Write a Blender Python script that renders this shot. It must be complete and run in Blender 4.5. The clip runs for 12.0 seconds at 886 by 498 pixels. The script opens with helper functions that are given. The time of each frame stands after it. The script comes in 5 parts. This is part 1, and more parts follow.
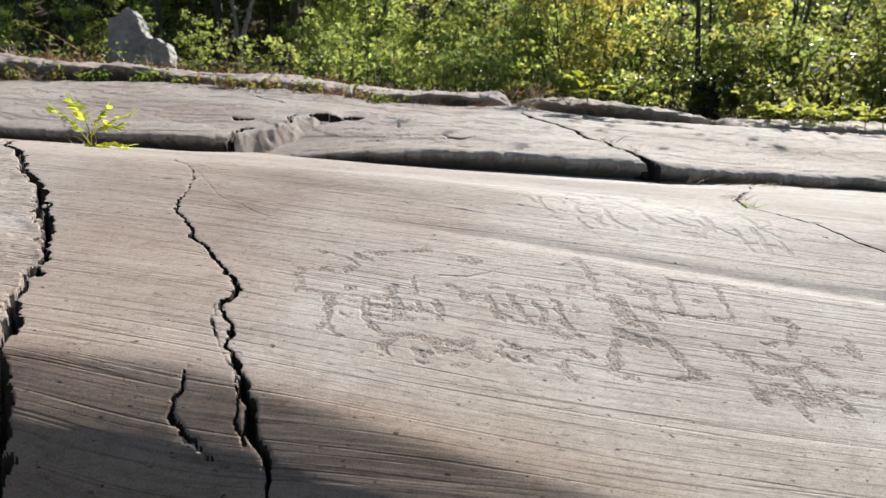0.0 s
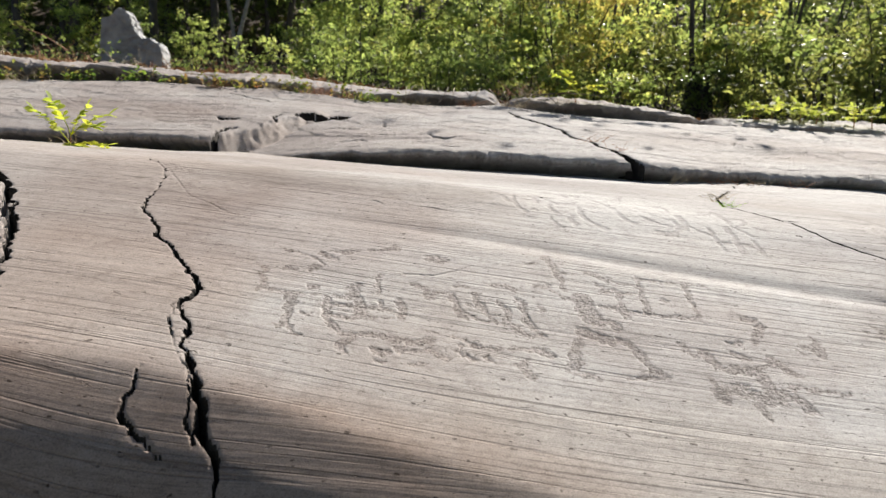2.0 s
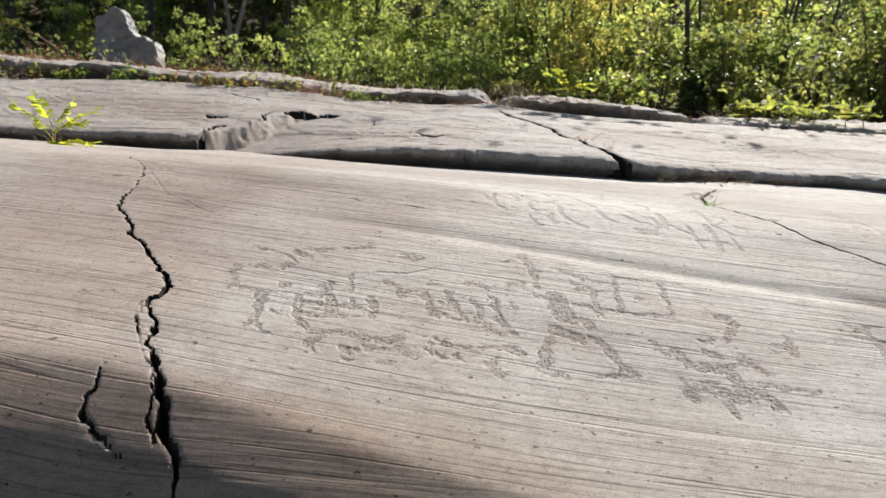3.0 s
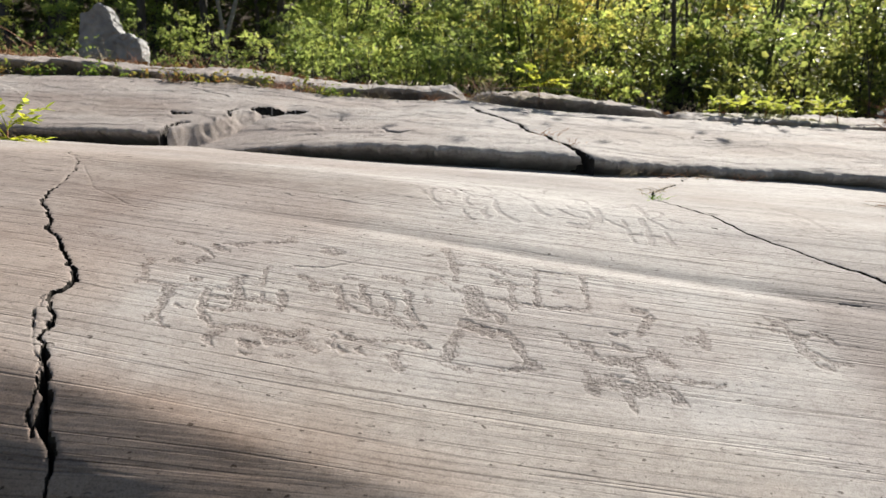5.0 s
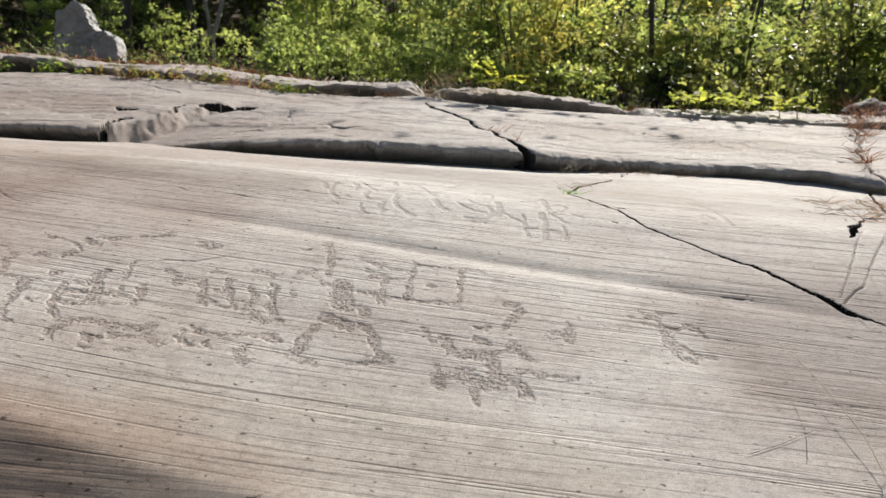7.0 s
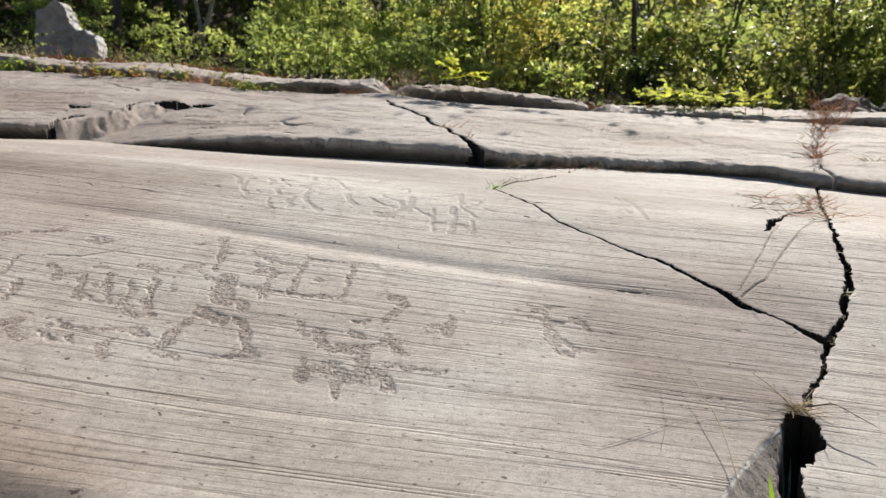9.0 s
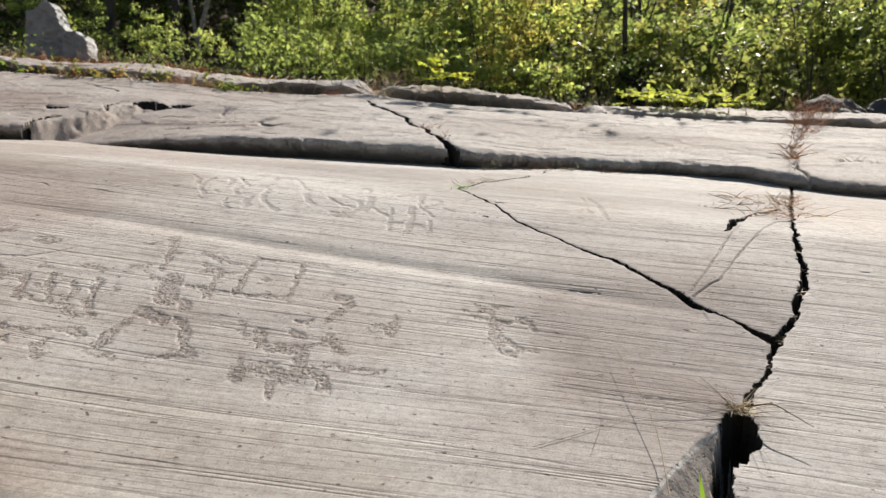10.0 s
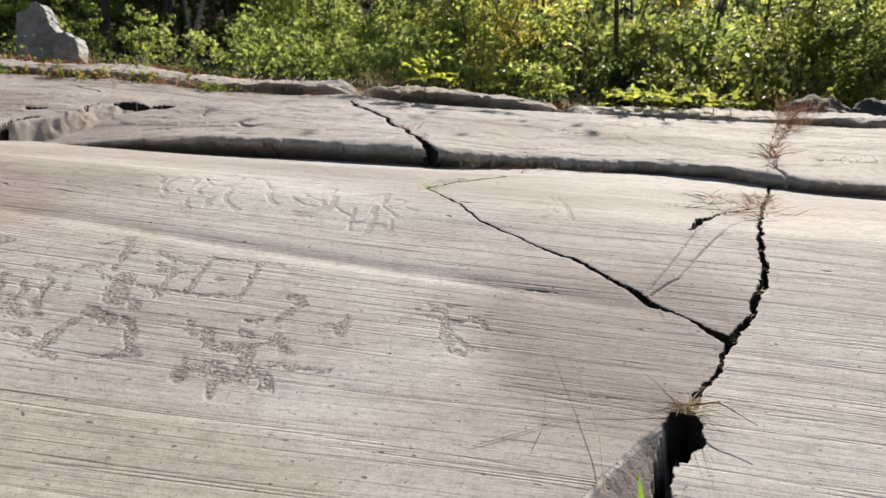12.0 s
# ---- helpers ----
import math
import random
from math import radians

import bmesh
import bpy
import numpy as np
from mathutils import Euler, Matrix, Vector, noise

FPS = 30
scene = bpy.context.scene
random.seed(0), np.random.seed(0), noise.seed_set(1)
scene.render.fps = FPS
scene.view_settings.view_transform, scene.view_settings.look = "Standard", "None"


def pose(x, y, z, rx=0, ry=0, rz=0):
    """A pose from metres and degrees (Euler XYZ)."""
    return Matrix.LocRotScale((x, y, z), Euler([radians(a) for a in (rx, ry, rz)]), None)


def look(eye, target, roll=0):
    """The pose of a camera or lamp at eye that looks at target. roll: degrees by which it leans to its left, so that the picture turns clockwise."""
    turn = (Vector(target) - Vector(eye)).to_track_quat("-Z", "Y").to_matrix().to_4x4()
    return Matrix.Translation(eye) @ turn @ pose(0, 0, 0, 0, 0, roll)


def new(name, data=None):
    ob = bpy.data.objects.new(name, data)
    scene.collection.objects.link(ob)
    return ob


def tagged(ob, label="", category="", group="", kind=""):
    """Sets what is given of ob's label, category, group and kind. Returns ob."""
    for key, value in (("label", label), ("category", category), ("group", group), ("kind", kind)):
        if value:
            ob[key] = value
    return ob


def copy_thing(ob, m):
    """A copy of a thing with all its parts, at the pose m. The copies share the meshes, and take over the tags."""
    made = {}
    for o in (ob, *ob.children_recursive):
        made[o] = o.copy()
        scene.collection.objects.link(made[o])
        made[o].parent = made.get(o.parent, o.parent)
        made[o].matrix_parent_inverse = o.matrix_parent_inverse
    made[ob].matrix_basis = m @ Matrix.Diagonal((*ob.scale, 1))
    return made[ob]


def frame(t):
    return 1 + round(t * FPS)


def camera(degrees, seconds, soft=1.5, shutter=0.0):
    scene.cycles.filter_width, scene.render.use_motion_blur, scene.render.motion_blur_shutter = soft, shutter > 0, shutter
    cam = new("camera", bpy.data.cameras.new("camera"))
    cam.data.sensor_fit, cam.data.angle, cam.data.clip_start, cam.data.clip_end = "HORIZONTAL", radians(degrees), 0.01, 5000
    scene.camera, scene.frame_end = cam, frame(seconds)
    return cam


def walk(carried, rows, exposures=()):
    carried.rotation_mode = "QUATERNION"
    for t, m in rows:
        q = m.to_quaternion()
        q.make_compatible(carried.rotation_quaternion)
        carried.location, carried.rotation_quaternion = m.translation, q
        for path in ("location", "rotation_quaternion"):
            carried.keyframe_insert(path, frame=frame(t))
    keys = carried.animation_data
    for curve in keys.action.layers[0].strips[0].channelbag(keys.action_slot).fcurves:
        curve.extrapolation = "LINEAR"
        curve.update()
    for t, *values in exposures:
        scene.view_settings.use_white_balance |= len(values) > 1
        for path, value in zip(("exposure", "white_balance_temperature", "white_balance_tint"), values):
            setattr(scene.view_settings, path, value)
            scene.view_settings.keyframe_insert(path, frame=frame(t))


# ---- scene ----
cam = camera(62.8, 12.0, soft=1.35)
cam.data.dof.use_dof, cam.data.dof.focus_distance, cam.data.dof.aperture_fstop = True, 1.5, 7.1
PATH = [
    (0, (0.026, 0.034, 1.495), (0.007, 2.023, 1.287), -0.2),
    (0.5, (0.035, 0.035, 1.494), (0.017, 2.024, 1.286), -0.2),
    (1, (0.05, 0.036, 1.494), (0.033, 2.025, 1.286), -0.2),
    (1.5, (0.066, 0.036, 1.493), (0.05, 2.025, 1.286), -0.2),
    (2, (0.087, 0.04, 1.491), (0.071, 2.03, 1.284), -0.2),
    (2.5, (0.107, 0.043, 1.49), (0.092, 2.032, 1.282), -0.2),
    (3, (0.134, 0.043, 1.489), (0.12, 2.032, 1.279), -0.2),
    (5, (0.284, 0.048, 1.482), (0.272, 2.036, 1.264), -0.3),
    (5.5, (0.335, 0.049, 1.48), (0.324, 2.037, 1.26), -0.4),
    (6, (0.405, 0.052, 1.476), (0.395, 2.04, 1.257), -0.4),
    (6.5, (0.459, 0.056, 1.473), (0.451, 2.044, 1.253), -0.4),
    (7, (0.514, 0.058, 1.47), (0.507, 2.046, 1.248), -0.4),
    (9, (0.72, 0.064, 1.458), (0.712, 2.052, 1.233), -0.6),
    (9.5, (0.769, 0.067, 1.456), (0.763, 2.054, 1.232), -0.6),
    (10, (0.813, 0.069, 1.453), (0.808, 2.057, 1.232), -0.6),
    (10.5, (0.849, 0.071, 1.451), (0.845, 2.059, 1.231), -0.7),
    (11, (0.87, 0.072, 1.449), (0.868, 2.06, 1.23), -0.7),
    (11.5, (0.885, 0.075, 1.448), (0.884, 2.063, 1.229), -0.7),
    (12, (0.895, 0.073, 1.448), (0.893, 2.061, 1.23), -0.7),
]
walk(cam, [(t, look(eye, target, roll)) for t, eye, target, roll in PATH], ((0, 1.0, 6330, 10), (6, 0.96, 6500, 10), (12, 0.94, 6560, 10)))

# ---- light: a clear sky and the sun behind the rock, a little to the right ----
SUN_AZIMUTH, SUN_HEIGHT = 30.0, 39.0     # degrees from straight ahead to the right; above the horizon
world = bpy.data.worlds.new("sky")
scene.world = world
world.use_nodes = True
wt = world.node_tree
sky = wt.nodes.new("ShaderNodeTexSky")
sky.sky_type = "NISHITA"
sky.sun_disc = False
sky.sun_elevation = radians(SUN_HEIGHT)
sky.sun_rotation = radians(SUN_AZIMUTH)
wt.links.new(sky.outputs[0], wt.nodes["Background"].inputs[0])
wt.nodes["Background"].inputs[1].default_value = 0.048
sun_data = bpy.data.lights.new("sun", "SUN")
sun_data.energy, sun_data.angle, sun_data.color = 4.9, radians(0.5), (1.0, 0.925, 0.82)
sun = new("sun", sun_data)
sun_way = Vector((math.sin(radians(SUN_AZIMUTH)) * math.cos(radians(SUN_HEIGHT)), math.cos(radians(SUN_AZIMUTH)) * math.cos(radians(SUN_HEIGHT)), math.sin(radians(SUN_HEIGHT))))
sun.matrix_world = look(sun_way * 60, (0, 0, 0))


# ---- materials ----
def material(name):
    mat = bpy.data.materials.new(name)
    mat.use_nodes = True
    tree = mat.node_tree
    return mat, tree, tree.nodes["Principled BSDF"]


def node(tree, kind, **values):
    n = tree.nodes.new(kind)
    for key, value in values.items():
        n.inputs[key].default_value = value
    return n


def spot(tree, scale=(1, 1, 1), turn=(0, 0, 0)):
    """World position, scaled and turned."""
    geo = tree.nodes.new("ShaderNodeNewGeometry")
    m = tree.nodes.new("ShaderNodeMapping")
    m.vector_type = "TEXTURE"
    m.inputs["Scale"].default_value = [1 / a for a in scale]
    m.inputs["Rotation"].default_value = [radians(a) for a in turn]
    tree.links.new(geo.outputs["Position"], m.inputs["Vector"])
    return m.outputs["Vector"]


def noisy(tree, where, scale, detail=5.0, rough=0.55):
    n = node(tree, "ShaderNodeTexNoise", Scale=scale, Detail=detail, Roughness=rough)
    tree.links.new(where, n.inputs["Vector"])
    return n.outputs["Fac"]


def ramp(tree, fac, stops):
    r = tree.nodes.new("ShaderNodeValToRGB")
    while len(r.color_ramp.elements) < len(stops):
        r.color_ramp.elements.new(0.5)
    for e, (at, colour) in zip(r.color_ramp.elements, stops):
        e.position, e.color = at, (*colour, 1)
    tree.links.new(fac, r.inputs[0])
    return r.outputs[0]


def mixed(tree, fac, a, b, how="MIX"):
    m = tree.nodes.new("ShaderNodeMix")
    m.data_type, m.blend_type = "RGBA", how
    for value, sock in ((fac, m.inputs[0]), (a, m.inputs[6]), (b, m.inputs[7])):
        if hasattr(value, "is_linked"):
            tree.links.new(value, sock)
        else:
            sock.default_value = value
    return m.outputs[2]


def bumped(tree, shader, layers):
    """Fine relief: (height socket, metres) pairs, one upon the other."""
    last = None
    for height, dist in layers:
        b = node(tree, "ShaderNodeBump", Strength=1.0, Distance=dist)
        tree.links.new(height, b.inputs["Height"])
        if last:
            tree.links.new(last, b.inputs["Normal"])
        last = b.outputs["Normal"]
    tree.links.new(last, shader.inputs["Normal"])


def stained(tree, colour, stains_and_shade):
    """Darker ragged-edged patches, for weathering and for painted shade: (x, y, half width, half depth, tone)."""
    geo = tree.nodes.new("ShaderNodeNewGeometry")
    rag = tree.nodes.new("ShaderNodeTexNoise")
    rag.inputs["Scale"].default_value, rag.inputs["Detail"].default_value = 3.5, 7.0
    warp = tree.nodes.new("ShaderNodeVectorMath")
    warp.operation = "MULTIPLY_ADD"
    warp.inputs[1].default_value = (0.5, 0.22, 0)
    tree.links.new(geo.outputs["Position"], rag.inputs["Vector"])
    tree.links.new(rag.outputs["Color"], warp.inputs[0])
    tree.links.new(geo.outputs["Position"], warp.inputs[2])
    for x, y, rx, ry, tone in stains_and_shade:
        m = tree.nodes.new("ShaderNodeMapping")
        m.vector_type = "TEXTURE"
        m.inputs["Location"].default_value = (x + 0.25, y + 0.11, 0)
        m.inputs["Scale"].default_value = (rx, ry, 1000)
        tree.links.new(warp.outputs[0], m.inputs["Vector"])
        g = tree.nodes.new("ShaderNodeTexGradient")
        g.gradient_type = "SPHERICAL"
        tree.links.new(m.outputs[0], g.inputs[0])
        patch_tone = ramp(tree, g.outputs["Fac"], [(0.0, (1, 1, 1)), (0.45, tone), (1.0, tone)])
        colour = mixed(tree, 1.0, colour, patch_tone, "MULTIPLY")
    return colour


def rock_material(name, tones, stain, pitted=0.0, stains_and_shade=(), lines=1.0, flat=True):
    mat, t, sh = material(name)
    flow = spot(t, (1.0, 9.0, 9.0), (0, 0, -2))
    # the striations run along the slab, a little towards the front on the right
    rise = 0.02 if flat else 1.0
    fine = spot(t, (4.0, 300.0, 200.0 * rise), (0, 0, -2.0))
    thin = spot(t, (0.8, 250.0, 210.0 * rise), (0, 0, -3.0))
    cross = spot(t, (0.7, 190.0, 190.0 * rise), (0, 0, -1.2))
    mid = spot(t, (3.0, 64.0, 40.0 * rise), (0, 0, -2.4))
    speck = spot(t, (42.0, 120.0, 110.0))
    iso = spot(t)
    # warm to the left, grey to the right, in drifting patches
    span = t.nodes.new("ShaderNodeSeparateXYZ")
    t.links.new(iso, span.inputs[0])
    drift = node(t, "ShaderNodeMapRange")
    t.links.new(span.outputs[0], drift.inputs[0])
    for k, v in enumerate((-0.6, 1.9, -0.13, 0.19)):
        drift.inputs[k + 1].default_value = v
    where = t.nodes.new("ShaderNodeMath")
    where.operation = "ADD"
    t.links.new(noisy(t, iso, 2.3, 7.0, 0.6), where.inputs[0])
    share = node(t, "ShaderNodeMapRange")
    t.links.new(span.outputs[0], share.inputs[0])
    for k, v in enumerate((-1.0, 2.5, 0.0, 1.0)):
        share.inputs[k + 1].default_value = v
    warmth = ramp(t, share.outputs[0], [(0.10, (0, 0, 0)), (0.30, (0.11, 0.11, 0.11)), (0.42, (0.30, 0.30, 0.30)), (0.62, (0.22, 0.22, 0.22)), (0.85, (0.16, 0.16, 0.16))])
    lower = t.nodes.new("ShaderNodeMath")
    lower.operation = "SUBTRACT"
    lower.inputs[1].default_value = 0.12
    t.links.new(warmth, lower.inputs[0])
    t.links.new(lower.outputs[0], where.inputs[1])
    colour = ramp(t, where.outputs[0], [(0.32, tones[0]), (0.5, tones[1]), (0.68, tones[2])])
    bands = ramp(t, noisy(t, flow, 1.0, 6.0), [(0.30, (0.76, 0.73, 0.73)), (0.5, (1, 1, 1)), (0.75, (1.10, 1.09, 1.08))])
    streaks = ramp(t, noisy(t, mid, 1.0, 5.0, 0.62), [(0.30, (0.78, 0.76, 0.75)), (0.45, (1, 1, 1)), (0.7, (1.08, 1.08, 1.08))])
    hair = ramp(t, noisy(t, fine, 1.0, 4.0, 0.62), [(0.25, (0.56, 0.53, 0.51)), (0.42, (1, 1, 1)), (0.70, (1.18, 1.18, 1.17))])
    marks = ramp(t, noisy(t, cross, 1.0, 2.0, 0.5), [(0.315, (0.24, 0.22, 0.21)), (0.34, (1, 1, 1))])
    scratch = ramp(t, noisy(t, thin, 1.0, 2.0, 0.55), [(0.354, (0.26, 0.24, 0.23)), (0.380, (1, 1, 1))])
    pits = ramp(t, noisy(t, speck, 1.0, 3.0, 0.6), [(0.30, (0.20, 0.18, 0.17)), (0.33, (1, 1, 1))])
    dents = ramp(t, noisy(t, spot(t, (70.0, 110.0, 110.0)), 1.0, 1.0, 0.5), [(0.235, (0.20, 0.18, 0.17)), (0.262, (1, 1, 1))])
    grain = ramp(t, noisy(t, iso, 420.0, 3.0, 0.7), [(0.30, (0.66, 0.65, 0.64)), (0.5, (1, 1, 1)), (0.72, (1.2, 1.2, 1.19))])
    blot = ramp(t, noisy(t, iso, 22.0, 8.0, 0.72), [(0.34, (0.78, 0.76, 0.75)), (0.48, (1, 1, 1)), (0.7, (1.08, 1.08, 1.08))])
    mottle = ramp(t, noisy(t, spot(t, (75.0, 130.0, 120.0)), 1.0, 4.0, 0.7), [(0.30, (0.74, 0.72, 0.71)), (0.48, (1, 1, 1)), (0.70, (1.12, 1.12, 1.11))])
    # long thin grooves along the slab
    groove = ramp(t, noisy(t, spot(t, (0.45, 34.0, 30.0 * rise), (0, 0, -3.2)), 1.0, 3.0, 0.5), [(0.482, (1, 1, 1)), (0.496, (0.30, 0.27, 0.26)), (0.504, (0.30, 0.27, 0.26)), (0.518, (1, 1, 1))])
    seam = ramp(t, noisy(t, spot(t, (1.9, 70.0, 50.0 * rise), (0, 0, -1.6)), 1.0, 3.0, 0.5), [(0.486, (1, 1, 1)), (0.5, (0.42, 0.39, 0.37)), (0.514, (1, 1, 1))])
    # the lines come and go over the surface
    gather = node(t, "ShaderNodeMapRange")
    shown = t.nodes.new("ShaderNodeMath")
    shown.operation = "MULTIPLY_ADD"
    shown.inputs[1].default_value = 0.55
    t.links.new(drift.outputs[0], shown.inputs[0])
    t.links.new(noisy(t, spot(t, (2.6, 6.5, 5.0)), 1.0, 4.0, 0.55), shown.inputs[2])
    t.links.new(shown.outputs[0], gather.inputs[0])
    for k, v in enumerate((0.40, 0.68, 0.06, 0.14 + 0.32 * lines)):
        gather.inputs[k + 1].default_value = v
    for layer, amount in ((bands, 0.45), (streaks, 0.36 * lines), (hair, gather.outputs[0]), (scratch, gather.outputs[0]), (groove, gather.outputs[0]), (seam, gather.outputs[0]), (marks, 0.5 * lines), (pits, 0.5), (dents, 0.85), (grain, 1.0), (mottle, 0.8), (blot, stain)):
        colour = mixed(t, amount, colour, layer, "MULTIPLY")
    if pitted > 0.003:
        pecks = ramp(t, noisy(t, iso, 190.0, 2.0, 0.6), [(0.36, (0.52, 0.49, 0.47)), (0.48, (1, 1, 1)), (0.64, (1.22, 1.21, 1.2))])
        colour = mixed(t, 0.9, colour, pecks, "MULTIPLY")
    colour = stained(t, colour, stains_and_shade)
    t.links.new(colour, sh.inputs["Base Color"])
    sh.inputs["Roughness"].default_value = 0.82
    sh.inputs["Specular IOR Level"].default_value = 0.14
    layers = [(noisy(t, mid, 1.0, 6.0, 0.6), 0.0006 * lines), (noisy(t, fine, 1.0, 4.0, 0.62), 0.00065 * lines), (scratch, 0.0014 * lines), (groove, 0.0010 * lines), (pits, 0.0016), (noisy(t, iso, 160.0, 5.0, 0.7), 0.0003)]
    if pitted:
        layers.append((noisy(t, iso, 150.0, 3.0, 0.7), pitted))
    bumped(t, sh, layers)
    return mat


# (-0.30, 0.88) is brown dirt that also deepens the lip's shade by colour
# (0.38, 0.94) is a warm stain with the lens's corner darkening painted in
# the wide rear ones (y 2.35 and 2.45) dull the brightly lit crest by colour
STAINS_AND_SHADE = ((-0.2, 1.55, 0.36, 0.36, (0.85, 0.81, 0.80)), (1.22, 1.34, 0.36, 0.32, (0.66, 0.63, 0.63)), (1.10, 1.06, 0.30, 0.24, (0.84, 0.81, 0.80)), (0.5, 1.25, 0.30, 0.20, (0.90, 0.87, 0.86)), (1.25, 2.35, 1.3, 0.55, (0.72, 0.71, 0.71)), (-0.2, 2.45, 1.2, 0.5, (0.86, 0.84, 0.84)), (-0.15, 1.86, 0.50, 0.18, (0.72, 0.70, 0.69)), (-0.55, 1.75, 0.40, 0.5, (0.84, 0.80, 0.78)), (-0.30, 0.88, 0.7, 0.17, (0.74, 0.64, 0.58)), (0.95, 1.66, 0.25, 0.10, (0.86, 0.84, 0.84)), (0.38, 0.94, 0.6, 0.2, (0.88, 0.84, 0.80)), (-0.5, 1.2, 0.35, 0.3, (0.92, 0.86, 0.82)), (1.25, 1.95, 0.6, 0.4, (0.87, 0.86, 0.86)))
ROCK = rock_material("smooth_grey_sandstone", ((0.356, 0.321, 0.298), (0.398, 0.373, 0.354), (0.424, 0.410, 0.398)), 0.7, 0.0, STAINS_AND_SHADE)
# its one patch tones down the lit crest of the right slab by colour
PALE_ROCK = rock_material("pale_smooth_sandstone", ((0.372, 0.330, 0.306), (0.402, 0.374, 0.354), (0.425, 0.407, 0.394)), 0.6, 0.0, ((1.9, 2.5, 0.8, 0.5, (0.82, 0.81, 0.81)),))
WORN = rock_material("worn_pecked_sandstone", ((0.30, 0.264, 0.246), (0.33, 0.304, 0.287), (0.345, 0.33, 0.32)), 0.8, 0.001, STAINS_AND_SHADE, 0.5)
PECKED = rock_material("pecked_sandstone", ((0.277, 0.243, 0.224), (0.304, 0.277, 0.26), (0.314, 0.296, 0.285)), 1.0, 0.0035, STAINS_AND_SHADE, 0.5)
BROKEN = rock_material("soil_stained_sandstone", ((0.25, 0.205, 0.185), (0.35, 0.305, 0.278), (0.40, 0.36, 0.338)), 1.0, 0.0012, (), 0.3, False)
RIM = rock_material("brown_weathered_sandstone", ((0.22, 0.185, 0.165), (0.30, 0.262, 0.237), (0.34, 0.31, 0.29)), 1.0, 0.002, (), 0.8, False)
FRESH = rock_material("pale_broken_sandstone", ((0.36, 0.31, 0.28), (0.42, 0.375, 0.345), (0.46, 0.425, 0.40)), 0.8, 0.0012, (), 0.3, False)
CHALKY = rock_material("chalky_chipped_sandstone", ((0.52, 0.49, 0.46), (0.60, 0.575, 0.55), (0.66, 0.64, 0.62)), 0.6, 0.001, (), 0.2, False)
LEDGE = rock_material("weathered_grey_sandstone", ((0.315, 0.28, 0.262), (0.362, 0.336, 0.318), (0.388, 0.37, 0.357)), 1.0, 0.002, ((-1.4, 3.4, 0.6, 0.3, (0.82, 0.78, 0.76)), (0.05, 3.9, 0.35, 0.12, (0.8, 0.78, 0.78)), (1.5, 3.5, 0.9, 0.4, (0.82, 0.80, 0.79))), 0.4, False)


def simple_material(name, a, b, scale, rough=0.8, relief=0.002, stretch=(1, 1, 1)):
    mat, t, sh = material(name)
    where = spot(t, stretch)
    n = noisy(t, where, scale, 6.0, 0.62)
    t.links.new(ramp(t, n, [(0.3, a), (0.7, b)]), sh.inputs["Base Color"])
    sh.inputs["Roughness"].default_value = rough
    bumped(t, sh, [(noisy(t, where, scale * 3, 5.0, 0.65), relief)])
    return mat


def leaf_material(name, tones, through_amount=0.62, gloss=0.35):
    """A leaf that light passes through; every leaf takes a tone of its own."""
    mat, t, sh = material(name)
    geo = t.nodes.new("ShaderNodeNewGeometry")
    # neighbouring leaves share a tone, each leaf differs a little
    where = t.nodes.new("ShaderNodeMath")
    where.operation = "MULTIPLY_ADD"
    where.inputs[1].default_value = 0.55
    near = node(t, "ShaderNodeMapRange")
    t.links.new(noisy(t, spot(t), 1.7, 2.0, 0.6), near.inputs[0])
    for k, v in enumerate((0.33, 0.67, -0.08, 0.53)):
        near.inputs[k + 1].default_value = v
    t.links.new(geo.outputs["Random Per Island"], where.inputs[0])
    t.links.new(near.outputs[0], where.inputs[2])
    colour = ramp(t, where.outputs[0], [(i / max(1, len(tones) - 1), c) for i, c in enumerate(tones)])
    t.links.new(colour, sh.inputs["Base Color"])
    sh.inputs["Roughness"].default_value = gloss + 0.08
    sh.inputs["Specular IOR Level"].default_value = 0.19
    tr = t.nodes.new("ShaderNodeBsdfTranslucent")
    bright = mixed(t, 1.0, colour, (3.5, 3.15, 2.6, 1), "MULTIPLY")
    t.links.new(bright, tr.inputs["Color"])
    m = node(t, "ShaderNodeMixShader", Fac=through_amount)
    t.links.new(sh.outputs[0], m.inputs[1])
    t.links.new(tr.outputs[0], m.inputs[2])
    t.links.new(m.outputs[0], t.nodes["Material Output"].inputs["Surface"])
    return mat


# near-black humus; the shade inside cracks and hollows is put into this colour
SOIL_AND_SHADE = simple_material("humus_and_crack_shade", (0.012, 0.010, 0.008), (0.045, 0.035, 0.027), 9.0, 0.95, 0.02)
FLOOR = simple_material("forest_litter", (0.045, 0.032, 0.02), (0.16, 0.11, 0.065), 5.0, 0.95, 0.03)
BARK = simple_material("dark_bark", (0.03, 0.025, 0.02), (0.10, 0.085, 0.07), 14.0, 0.9, 0.01, (1, 1, 0.25))
CHAR = simple_material("charred_wood", (0.010, 0.009, 0.008), (0.045, 0.038, 0.032), 11.0, 0.9, 0.02, (1, 1, 0.3))
PALE_BARK = simple_material("pale_bark", (0.16, 0.15, 0.13), (0.42, 0.40, 0.36), 9.0, 0.8, 0.004, (1, 1, 2.0))
STRAW = simple_material("dry_straw", (0.30, 0.23, 0.13), (0.52, 0.43, 0.28), 30.0, 0.7, 0.0004)
RUSSET = simple_material("russet_dry_grass", (0.24, 0.10, 0.05), (0.50, 0.27, 0.15), 30.0, 0.8, 0.0004)
